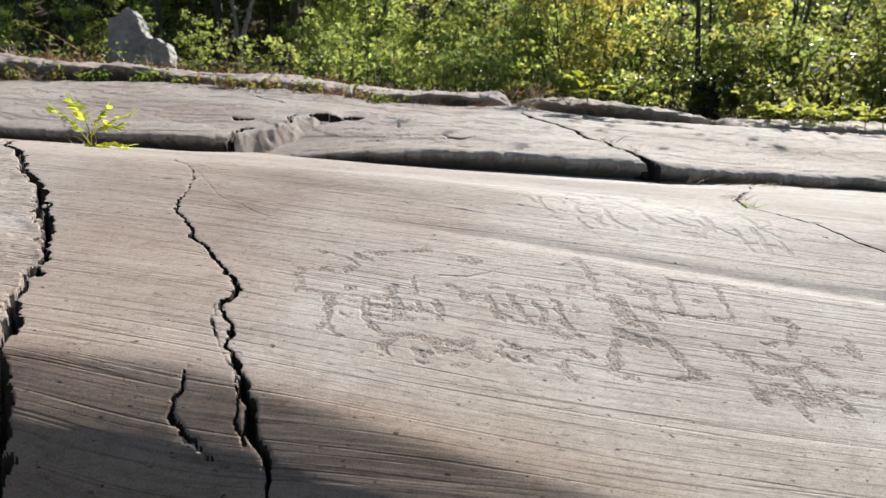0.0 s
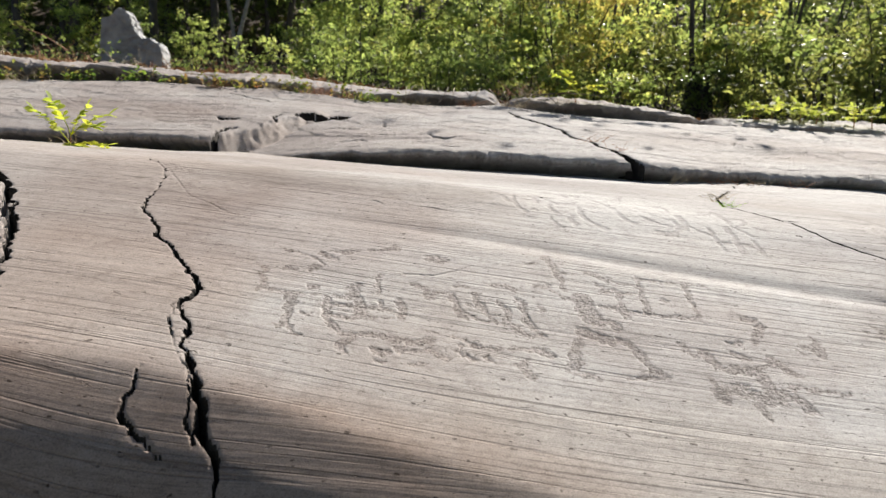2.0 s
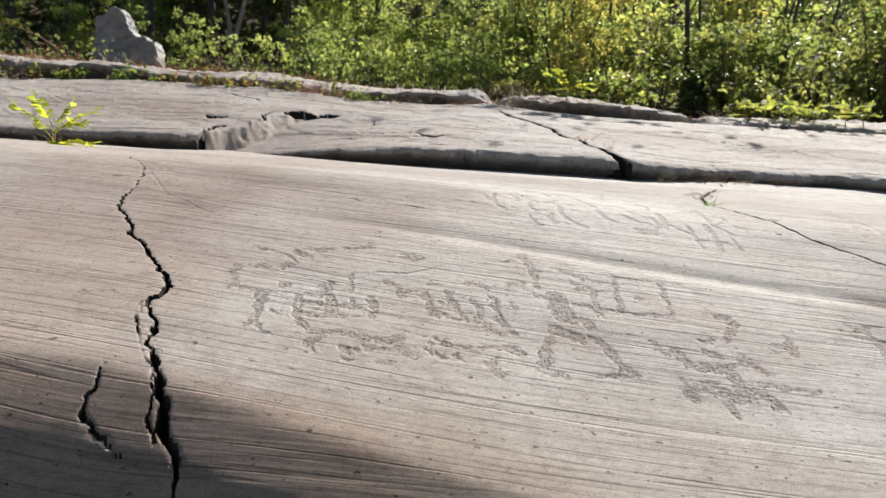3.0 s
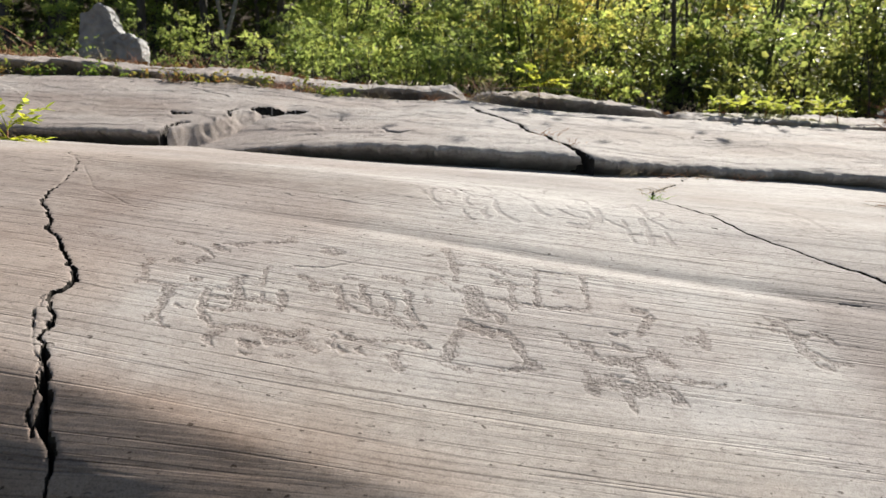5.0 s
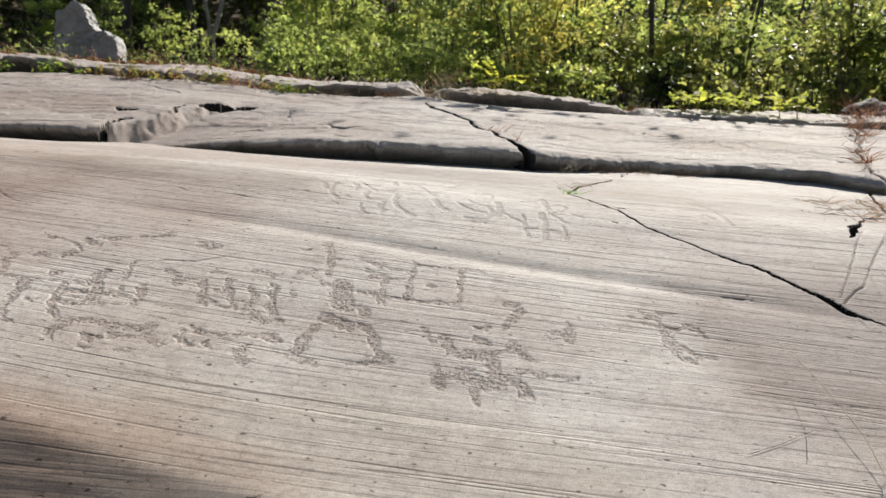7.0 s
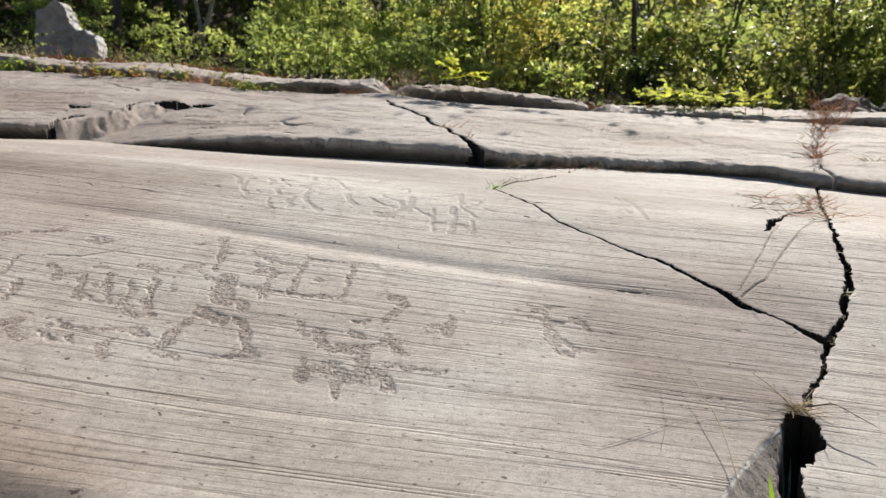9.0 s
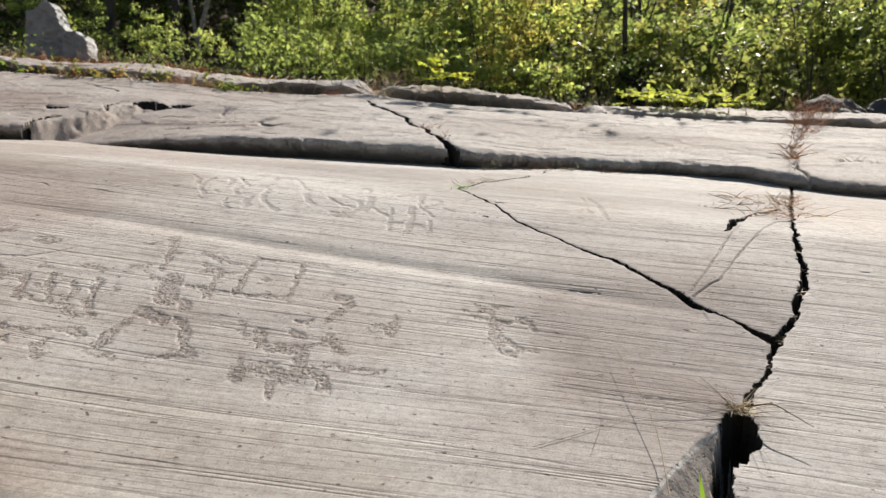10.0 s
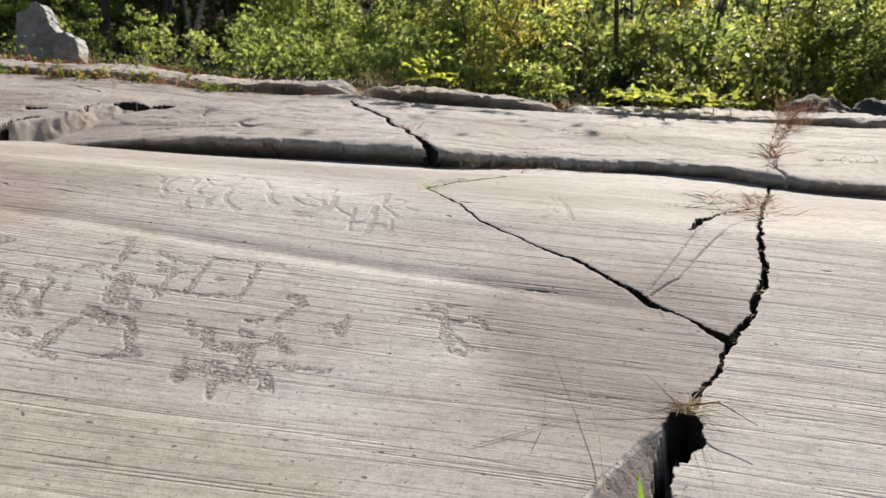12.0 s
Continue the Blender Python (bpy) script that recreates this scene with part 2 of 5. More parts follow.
STONE = simple_material("grey_stone", (0.24, 0.24, 0.245), (0.50, 0.495, 0.49), 7.0, 0.8, 0.03)
LEAF_GREEN = leaf_material("green_leaf", ((0.066, 0.10, 0.034), (0.104, 0.145, 0.046), (0.146, 0.188, 0.06), (0.20, 0.225, 0.08)))
LEAF_LIME = leaf_material("yellow_green_leaf", ((0.07, 0.105, 0.034), (0.108, 0.156, 0.046), (0.157, 0.2, 0.058), (0.215, 0.225, 0.07)))
LEAF_GOLD = leaf_material("turning_leaf", ((0.085, 0.12, 0.035), (0.135, 0.16, 0.044), (0.19, 0.19, 0.05), (0.165, 0.125, 0.05)))
LEAF_OLIVE = leaf_material("olive_leaf", ((0.038, 0.056, 0.02), (0.073, 0.095, 0.03), (0.118, 0.14, 0.043), (0.175, 0.175, 0.06)), 0.58)
# darker leaf copies: the wood's shade is put into their colour
LEAF_FAR = leaf_material("far_leaf_painted_shade", ((0.03, 0.042, 0.018), (0.05, 0.066, 0.024), (0.075, 0.09, 0.03), (0.11, 0.11, 0.045)), 0.3, 0.6)
LEAF_DEEP = leaf_material("leaf_painted_shade", ((0.03, 0.045, 0.016), (0.045, 0.068, 0.022), (0.06, 0.088, 0.028), (0.085, 0.11, 0.035)), 0.5)


# ---- fields: smooth noise, lines and the rock's height ----
def vnoise(x, y, seed=0):
    """Smooth noise between -1 and 1, one cell a unit."""
    xi, yi = np.floor(x), np.floor(y)
    fx, fy = x - xi, y - yi
    fx, fy = fx * fx * fx * (fx * (6 * fx - 15) + 10), fy * fy * fy * (fy * (6 * fy - 15) + 10)

    def corner(i, j):
        h = (i.astype(np.int64) * 374761393 + j.astype(np.int64) * 668265263 + seed * 362437) & 0xFFFFFFFF
        h = ((h ^ (h >> 13)) * 1274126177) & 0xFFFFFFFF
        return ((h ^ (h >> 16)) & 0xFFFF) / 32767.5 - 1

    a, b, c, d = corner(xi, yi), corner(xi + 1, yi), corner(xi, yi + 1), corner(xi + 1, yi + 1)
    return (a * (1 - fx) + b * fx) * (1 - fy) + (c * (1 - fx) + d * fx) * fy


def fbm(x, y, seed=0, octaves=4, gain=0.5):
    total, size = 0, 1.0
    for k in range(octaves):
        total = total + size * vnoise(x * 2**k, y * 2**k, seed + 17 * k)
        size *= gain
    return total


def shards(x, y, seed=0):
    """A random level between 0 and 1 for each broken piece of an uneven paving, one piece a unit."""
    xi, yi = np.floor(x).astype(np.int64), np.floor(y).astype(np.int64)
    nearest, level = np.full(x.shape, 9.0), np.zeros(x.shape)
    for dx in (-1, 0, 1):
        for dy in (-1, 0, 1):
            h = ((xi + dx) * 374761393 + (yi + dy) * 668265263 + seed * 362437) & 0xFFFFFFFF
            h = ((h ^ (h >> 13)) * 1274126177) & 0xFFFFFFFF
            h = h ^ (h >> 16)
            gap = (xi + dx + (h & 255) / 255 - x) ** 2 + (yi + dy + ((h >> 8) & 255) / 255 - y) ** 2
            closer = gap < nearest
            nearest, level = np.where(closer, gap, nearest), np.where(closer, ((h >> 16) & 255) / 255, level)
    return level


def line_gap(x, y, line, reach=0.15):
    """How far a place is from the edge of a crack: negative inside. line: (x, y, half width in mm)."""
    gap = np.full(x.shape, 9.0)
    for (ax, ay, aw), (bx, by, bw) in zip(line, line[1:]):
        near = (x > min(ax, bx) - reach) & (x < max(ax, bx) + reach) & (y > min(ay, by) - reach) & (y < max(ay, by) + reach)
        if not near.any():
            continue
        px, py = x[near] - ax, y[near] - ay
        dx, dy = bx - ax, by - ay
        s = np.clip((px * dx + py * dy) / (dx * dx + dy * dy), 0, 1)
        gap[near] = np.minimum(gap[near], np.hypot(px - s * dx, py - s * dy) - (aw + (bw - aw) * s) / 1000)
    return gap


def inside(x, y, corners):
    hit = np.zeros(x.shape, bool)
    for (ax, ay), (bx, by) in zip(corners, corners[1:] + corners[:1]):
        if ay != by:
            hit ^= ((ay > y) != (by > y)) & (x < (bx - ax) * (y - ay) / (by - ay) + ax)
    return hit


def soft_above(d, r):
    """d above zero, with a rounded start of about r."""
    return 0.5 * (d + np.sqrt(d * d + r * r))


# cracks of the carved rock
CRACK_LEFT = [(-1.75, 3.1, 7), (-1.45, 2.5, 7), (-1.127, 1.916, 7), (-0.996, 1.768, 6), (-0.925, 1.662, 9), (-0.834, 1.552, 9), (-0.783, 1.463, 6), (-0.72, 1.372, 10), (-0.688, 1.298, 7), (-0.663, 1.234, 6), (-0.644, 1.186, 5), (-0.643, 1.138, 9), (-0.609, 1.062, 9), (-0.584, 0.988, 16), (-0.557, 0.906, 22), (-0.521, 0.822, 26), (-0.45, 0.6, 26)]
CRACK_LONG = [(-0.694, 1.946, 0.3), (-0.561, 1.709, 0.5), (-0.534, 1.495, 1.5), (-0.499, 1.458, 1.6), (-0.452, 1.386, 3), (-0.386, 1.308, 4), (-0.347, 1.254, 4.5), (-0.327, 1.217, 3.5), (-0.338, 1.181, 5), (-0.329, 1.153, 3.5), (-0.305, 1.116, 3), (-0.296, 1.066, 2.2), (-0.272, 1.033, 3.5), (-0.26, 1.006, 4.5), (-0.249, 0.977, 6), (-0.239, 0.962, 7), (-0.234, 0.947, 11.5), (-0.233, 0.936, 11.5), (-0.219, 0.919, 6), (-0.205, 0.90, 3.5), (-0.195, 0.878, 2.5), (-0.17, 0.80, 2)]
CRACK_SPLINTER = [(-0.344, 1.164, 1.2), (-0.33, 1.103, 0.8), (-0.301, 1.05, 0.8), (-0.272, 1.017, 1.2), (-0.259, 0.98, 1.5), (-0.254, 0.942, 2.5), (-0.232, 0.915, 3)]
CRACK_SHORT = [(-0.333, 1.001, 0.3), (-0.337, 0.988, 1.2), (-0.335, 0.975, 2.2), (-0.334, 0.954, 2.4), (-0.333, 0.942, 5.5), (-0.319, 0.928, 3.5), (-0.297, 0.917, 2), (-0.272, 0.906, 0.8)]
CRACK_DIAGONAL = [(1.32, 3.1, 0.6), (1.189, 2.86, 1), (1.043, 2.582, 2), (0.923, 2.316, 3), (0.853, 2.069, 1.8), (0.903, 1.909, 1.8), (0.98, 1.729, 1.8), (1.039, 1.678, 1.9), (1.106, 1.62, 2.2), (1.162, 1.586, 4), (1.21, 1.533, 4), (1.255, 1.483, 8), (1.288, 1.442, 9), (1.325, 1.415, 2.2), (1.35, 1.392, 3), (1.372, 1.372, 9), (1.396, 1.349, 14)]
CRACK_RIGHT = [(2.26, 3.118, 5), (2.05, 2.65, 5), (1.871, 2.29, 4), (1.75, 2.02, 4), (1.692, 1.896, 4), (1.612, 1.699, 7), (1.567, 1.574, 8), (1.512, 1.484, 9), (1.456, 1.402, 7), (1.407, 1.343, 8), (1.369, 1.282, 4), (1.329, 1.225, 3.5), (1.295, 1.18, 3.5), (1.262, 1.146, 9), (1.252, 1.118, 22), (1.237, 1.09, 29), (1.212, 1.05, 20), (1.188, 1.018, 13), (1.172, 0.993, 13), (1.162, 0.965, 20), (1.15, 0.92, 32), (1.08, 0.72, 36), (1.0, 0.55, 40)]
NOOK = [(1.475, 1.77, 2), (1.505, 1.81, 8), (1.55, 1.89, 11), (1.57, 1.92, 4), (1.60, 1.96, 1.5), (1.70, 2.09, 2), (1.80, 2.20, 4)]
NOOK_BRANCH = [(1.50, 2.16, 0.6), (1.58, 2.12, 2.5), (1.67, 2.11, 1.5), (1.74, 2.06, 1)]
HAIRLINES = [
    [(-0.628, 1.845, 0.4), (-0.47, 1.602, 0.8), (-0.397, 1.555, 0.8), (-0.328, 1.512, 0.5)],
    [(-0.019, 1.332, 0.5), (0.004, 1.358, 1.3), (0.063, 1.366, 1.6), (0.1, 1.39, 1.2), (0.136, 1.423, 0.5)],
    [(1.668, 1.923, 2.6), (1.58, 1.81, 1.6), (1.52, 1.73, 2.0), (1.45, 1.64, 2.4), (1.41, 1.585, 1.2), (1.372, 1.537, 1.8), (1.294, 1.464, 1.8)],
    [(1.531, 1.825, 2.2), (1.45, 1.71, 1.3), (1.415, 1.65, 2.0), (1.38, 1.60, 1.7), (1.30, 1.484, 1.1)],
    [(1.714, 2.547, 2.5), (1.719, 2.399, 3.0), (1.736, 2.274, 3.0), (1.816, 2.201, 2.5)],
    [(1.512, 1.84, 6.0), (1.555, 1.88, 6.0), (1.60, 1.96, 2.0), (1.70, 2.1, 1.5)],
    [(0.905, 1.50, 0.3), (1.0, 1.455, 0.7), (1.07, 1.41, 0.4)],
]
LIP_X = [-1.5, -0.57, -0.5, -0.435, -0.36, -0.28, -0.2, -0.12, -0.045, 0.03, 0.1, 0.2, 0.3, 0.6, 3.0]
LIP_Y = [0.96, 0.995, 0.997, 1.002, 1.004, 0.994, 0.979, 0.96, 0.938, 0.922, 0.908, 0.89, 0.87, 0.75, 0.25]
LIP_FINE = np.linspace(-1.5, 3.0, 451)
LIP_SOFT = np.convolve(np.pad(np.interp(LIP_FINE, LIP_X, LIP_Y), 12, mode="edge"), np.hanning(25) / np.hanning(25).sum(), "valid")
# broad low swells of the smooth slab: (y, heights along x)
SWELLS = ((1.0, (0.0116, -0.0026, -0.0161, -0.0019, 0.0012)), (1.35, (0.0111, 0.0077, 0.0097, -0.0034, 0.001)), (1.7, (-0.0029, -0.0028, -0.0064, -0.001, -0.0084)))
FURROW_X = [-0.46, -0.2, 0.0, 0.233, 0.466, 0.691, 0.91, 1.071, 1.3]
FURROW_Y = [1.530, 1.555, 1.556, 1.532, 1.503, 1.483, 1.463, 1.440, 1.40]
FURROW_DEPTH = [0.0005, 0.002, 0.004, 0.006, 0.0075, 0.0075, 0.007, 0.006, 0.002]

# pecked carvings: strokes of (half width, then places), all in millimetres
CARVINGS = {
    "angular_left": [(5.9, (-240, 1318), (-238, 1291), (-227, 1254), (-230, 1240)), (3.6, (-232, 1239), (-208, 1244), (-184, 1242), (-156, 1242)), (7.7, (-175, 1231), (-171, 1197), (-172, 1172), (-170, 1149)), (4.1, (-170, 1149), (-155, 1133), (-143, 1130)), (5.2, (-179, 1143), (-174, 1138)), (3.6, (-144, 1249), (-112, 1252), (-85, 1255)), (6.7, (-151, 1273), (-144, 1275)), (7.0, (-117, 1238), (-114, 1212), (-109, 1184), (-94, 1161), (-76, 1146)), (5.0, (-76, 1146), (-55, 1148)), (5.3, (-148, 1190), (-139, 1187)), (3.6, (-107, 1223), (-77, 1230)), (4.2, (-101, 1191), (-70, 1194)), (5.6, (-86, 1287), (-73, 1298)), (8.8, (-76, 1276), (-63, 1234), (-58, 1205)), (3.6, (-86, 1264), (-81, 1247)), (3.6, (-50, 1201), (-24, 1206), (-3, 1212)), (7.5, (4, 1265), (10, 1235), (6, 1213)), (3.6, (-53, 1233), (-33, 1238)), (3.6, (-30, 1255), (-26, 1231), (-8, 1233)), (5.7, (-38, 1345), (-39, 1304), (-35, 1286)), (4.0, (-55, 1148), (-70, 1129), (-82, 1115), (-70, 1104))],
    "upper_left": [(3.7, (-232, 1399), (-198, 1392), (-166, 1382), (-139, 1357)), (7.3, (-151, 1400), (-133, 1386), (-124, 1382)), (6.1, (-119, 1409), (-101, 1419)), (7.0, (-161, 1334), (-151, 1347)), (3.6, (-68, 1435), (-17, 1449)), (6.2, (-23, 1465), (-16, 1456)), (3.7, (-137, 1414), (-87, 1427)), (3.6, (-203, 1326), (-188, 1326))],
    "lower_row": [(10.0, (-44, 1154), (-9, 1155), (26, 1153), (59, 1161)), (6.8, (-28, 1118), (-11, 1116)), (5.8, (7, 1127), (40, 1132), (64, 1140)), (3.8, (-21, 1094), (-10, 1094)), (3.8, (32, 1098), (52, 1100)), (5.0, (53, 1189), (72, 1186)), (7.7, (72, 1129), (80, 1126)), (3.9, (103, 1164), (100, 1144), (106, 1136)), (3.6, (90, 1183), (108, 1182), (127, 1167), (147, 1163), (169, 1168)), (3.9, (114, 1142), (126, 1131)), (3.8, (142, 1140), (157, 1129)), (4.9, (182, 1166), (204, 1174), (234, 1182)), (7.8, (238, 1174), (248, 1167)), (5.8, (208, 1151), (195, 1134), (205, 1123), (213, 1105))],
    "oval": [(8.4, (45, 1438), (67, 1439), (77, 1432)), (7.1, (46, 1422), (70, 1421))],
    "looped": [(6.7, (19, 1329), (45, 1312), (54, 1290)), (4.4, (47, 1301), (90, 1312)), (7.6, (90, 1308), (98, 1274), (109, 1242)), (5.3, (120, 1279), (140, 1275)), (4.2, (115, 1252), (145, 1240), (173, 1244)), (6.6, (133, 1318), (140, 1284), (151, 1260), (168, 1242), (178, 1234)), (5.6, (100, 1339), (120, 1340)), (5.6, (164, 1354), (189, 1360), (208, 1345)), (7.5, (177, 1301), (189, 1269), (182, 1247), (202, 1231), (208, 1216)), (6.1, (194, 1221), (218, 1211)), (7.6, (208, 1317), (218, 1292), (218, 1258), (228, 1239)), (4.0, (222, 1215), (240, 1219))],
    "centre": [(8.6, (280, 1498), (290, 1458), (298, 1416), (302, 1376)), (3.6, (306, 1435), (334, 1433)), (10.7, (358, 1445), (372, 1439), (380, 1430)), (6.9, (368, 1411), (372, 1395)), (3.6, (234, 1457), (256, 1462)), (4.5, (245, 1373), (271, 1375)), (4.5, (277, 1360), (292, 1348), (311, 1340)), (3.6, (244, 1303), (253, 1294)), (18.8, (328, 1349), (331, 1317), (338, 1284)), (12.3, (312, 1242), (333, 1239), (352, 1226)), (9.5, (367, 1281), (377, 1266)), (6.8, (375, 1378), (397, 1393)), (3.6, (388, 1422), (447, 1422)), (6.9, (404, 1388), (400, 1349), (398, 1299)), (3.6, (407, 1383), (444, 1387)), (3.6, (404, 1326), (434, 1320), (444, 1326)), (8.7, (362, 1326), (389, 1329)), (8.1, (302, 1220), (295, 1200), (288, 1174), (285, 1149)), (4.7, (273, 1130), (298, 1130), (316, 1124)), (5.8, (284, 1166), (276, 1144)), (6.7, (371, 1237), (389, 1222), (397, 1198), (406, 1167)), (3.8, (359, 1136), (394, 1142), (434, 1152)), (8.8, (409, 1164), (416, 1160))],
    "square": [(6.0, (454, 1452), (448, 1378), (445, 1322)), (3.6, (460, 1444), (498, 1448), (548, 1449), (586, 1449)), (6.0, (544, 1440), (541, 1379), (538, 1330)), (3.6, (447, 1323), (484, 1322), (535, 1326)), (5.7, (484, 1376), (492, 1376))],
    "branching": [(8.3, (480, 1243), (483, 1235)), (6.1, (478, 1223), (490, 1215)), (9.3, (511, 1229), (513, 1210), (524, 1192), (541, 1183)), (9.4, (564, 1228), (578, 1223)), (9.1, (551, 1192), (564, 1187), (578, 1189)), (5.3, (570, 1261), (587, 1263)), (13.2, (582, 1187), (589, 1163), (592, 1140)), (5.1, (575, 1196), (618, 1207)), (11.5, (622, 1223), (634, 1213), (640, 1199)), (7.2, (648, 1195), (655, 1193)), (12.4, (499, 1124), (504, 1110)), (11.6, (519, 1132), (549, 1130), (582, 1122)), (7.7, (563, 1113), (599, 1122)), (5.0, (615, 1154), (643, 1161), (664, 1157), (690, 1156), (712, 1155)), (7.9, (607, 1139), (623, 1135), (632, 1120), (639, 1102)), (5.8, (624, 1106), (629, 1102)), (6.7, (552, 1105), (558, 1082)), (5.9, (499, 1156), (504, 1143)), (3.6, (530, 1148), (552, 1149))],
    "small_right": [(5.7, (617, 1342), (638, 1346)), (6.8, (646, 1327), (630, 1298), (612, 1270)), (6.6, (697, 1272), (715, 1269), (732, 1275)), (7.9, (730, 1294), (717, 1254)), (5.4, (684, 1258), (690, 1254)), (4.5, (722, 1310), (729, 1304))],
    "hooked": [(6.0, (848, 1346), (858, 1339), (867, 1326)), (4.7, (865, 1323), (882, 1320)), (4.8, (873, 1341), (894, 1350), (897, 1333), (896, 1319)), (4.2, (895, 1316), (933, 1322)), (8.5, (947, 1331), (960, 1326), (967, 1309)), (9.5, (896, 1306), (896, 1283), (897, 1262), (897, 1252)), (4.6, (897, 1252), (902, 1233), (924, 1229)), (5.8, (909, 1269), (922, 1256), (940, 1243), (963, 1246)), (3.6, (899, 1364), (932, 1368)), (3.6, (871, 1364), (878, 1355))],
    "faint_upper": [(3.9, (180, 1887), (201, 1858), (224, 1830)), (4.6, (228, 1887), (263, 1890)), (6.1, (247, 1858), (243, 1781), (255, 1743), (265, 1724)), (6.0, (216, 1841), (233, 1787)), (6.1, (285, 1862), (300, 1844), (300, 1800)), (4.7, (303, 1896), (328, 1835), (348, 1801)), (5.1, (328, 1794), (325, 1758), (341, 1736)), (5.6, (321, 1704), (328, 1673), (340, 1655), (328, 1648)), (3.6, (257, 1707), (270, 1691)), (3.6, (281, 1750), (295, 1735)), (8.0, (379, 1960), (389, 1900)), (4.0, (424, 1970), (450, 1909), (473, 1839), (492, 1809)), (4.4, (368, 1808), (404, 1842)), (4.8, (408, 1956), (425, 1927)), (5.8, (399, 1784), (397, 1733), (411, 1703), (441, 1669)), (5.7, (373, 1727), (363, 1707), (375, 1684), (372, 1668))],
    "faint_middle": [(7.3, (491, 1776), (499, 1740), (516, 1718)), (4.0, (533, 1948), (550, 2039), (564, 2018)), (4.7, (608, 1906), (629, 1898), (625, 1831)), (3.7, (571, 1791), (589, 1770), (614, 1762)), (4.4, (542, 1770), (559, 1748), (576, 1732), (608, 1726)), (7.3, (614, 1762), (622, 1729), (610, 1696), (587, 1673), (569, 1678)), (9.0, (640, 1798), (641, 1747), (632, 1713)), (5.6, (558, 1690), (583, 1687), (600, 1670)), (4.3, (649, 1732), (670, 1709), (687, 1695)), (5.8, (693, 1736), (692, 1691), (690, 1649), (694, 1626)), (3.6, (693, 1663), (719, 1668)), (4.6, (701, 1831), (733, 1851), (761, 1910)), (8.0, (758, 1899), (755, 1822), (758, 1777)), (6.0, (751, 1775), (758, 1752), (773, 1730), (788, 1712)), (7.4, (737, 1747), (740, 1701), (735, 1667), (730, 1623)), (4.2, (736, 1659), (758, 1672)), (5.7, (781, 1688), (780, 1660), (778, 1628)), (4.6, (778, 1831), (805, 1819), (789, 1778), (768, 1765)), (3.7, (808, 1765), (832, 1753))],
    "faint_right": [(4.8, (1119, 1950), (1158, 1997)), (6.9, (1211, 2096), (1210, 1951), (1197, 1793)), (6.0, (1136, 1836), (1162, 1872), (1170, 1831)), (5.2, (1192, 2097), (1192, 1995))],
}


def carved_height(x, y, detail=True):
    """Height of the carved rock without its cracks."""
    front = 0.8816 - 0.1542 * x + 0.2657 * y + 0.0328 * x * y + 0.0338 * y * y
    for mid_y, swells in SWELLS:
        for mid_x, rise in zip((-0.6, -0.15, 0.3, 0.75, 1.2), swells):
            front = front + rise * np.exp(-((x - mid_x) ** 2 + (y - mid_y) ** 2) / 0.1568)
    rear = 1.513 - 0.070 * x + (0.040 + 0.025 * x) * (y - 2.95)
    z = 0.5 * (front + rear - np.sqrt((front - rear) ** 2 + 0.0009))
    z = z + 0.03 * np.interp(x, [-1.0, -0.8, -0.3, 0.0, 0.9, 1.3, 2.1, 2.35], [0, 0.4, 0.12, 0, 0, 0.7, 0.7, 0]) * np.clip((y - 2.62) / 0.36, 0, 1) ** 2
    d = soft_above(np.interp(x, LIP_FINE, LIP_SOFT) + 0.003 * vnoise(x * 7, y * 0, 5) - y, 0.012)
    z = z - np.interp(x, [-0.5, -0.2, 0.1, 0.4], [0.37, 0.42, 0.40, 0.30]) * d - 0.9 * d * d - 5.0 * np.maximum(d - 0.07, 0) ** 2
    f = (y - np.interp(x, FURROW_X, FURROW_Y) - 0.008) / 0.026
    z = z - np.interp(x, FURROW_X, FURROW_DEPTH, 0, 0) * np.exp(-f * f)
    if detail:
        z = z + 0.0025 * (1 - np.clip(d / 0.03, 0, 1)) * fbm(x * 1.3 + 0.05 * y, y * 4.5, 3, 2) + 0.0005 * fbm(x * 3.0, y * 30, 8, 3) + 0.00018 * vnoise(x * 14, y * 170, 11)
        z = z + 0.00022 * np.clip(d / 0.03, 0, 1) * fbm(x * 4, y * 120 + x * 4, 23, 3)
    return z


# the ledges sink towards the back on the left
SAG_X = [-3.4, -2.43, -2.17, -1.85, -1.54, -1.22, -0.9, -0.6, -0.28, 0.04, 0.36, 3.0]
SAG = [0.17, 0.12, 0.093, 0.062, 0.037, 0.024, 0.004, 0.006, 0.026, 0.02, 0.0, 0.0]


def ledge_height(x, y):
    """Height of the slabs behind the carved rock, without edges and cracks."""
    z = 0.8048 - 0.0123 * x + 0.2618 * y - 0.0195 * x * y + 0.0053 * x * x
    z = z - np.interp(x, SAG_X, SAG) * np.clip((y - 3.15) / 0.95, 0, 1.1)
    return z + 0.007 * fbm(x * 1.4, y * 2.6, 31, 2) + 0.0009 * fbm(x * 5, y * 14, 36, 3)


def crack_drop(gap, steep, deep, bevel):
    """How far the surface falls at a crack's edge: rounded lip, then a steep wall."""
    return np.where(gap > 0, bevel * np.exp(-np.maximum(gap, 0) / bevel), bevel + np.minimum(deep, steep * np.maximum(-gap, 0)))


def grid_rows(start, stop, step):
    rows = [start]
    while rows[-1] < stop:
        rows.append(rows[-1] + step(rows[-1]))
    return np.array(rows)


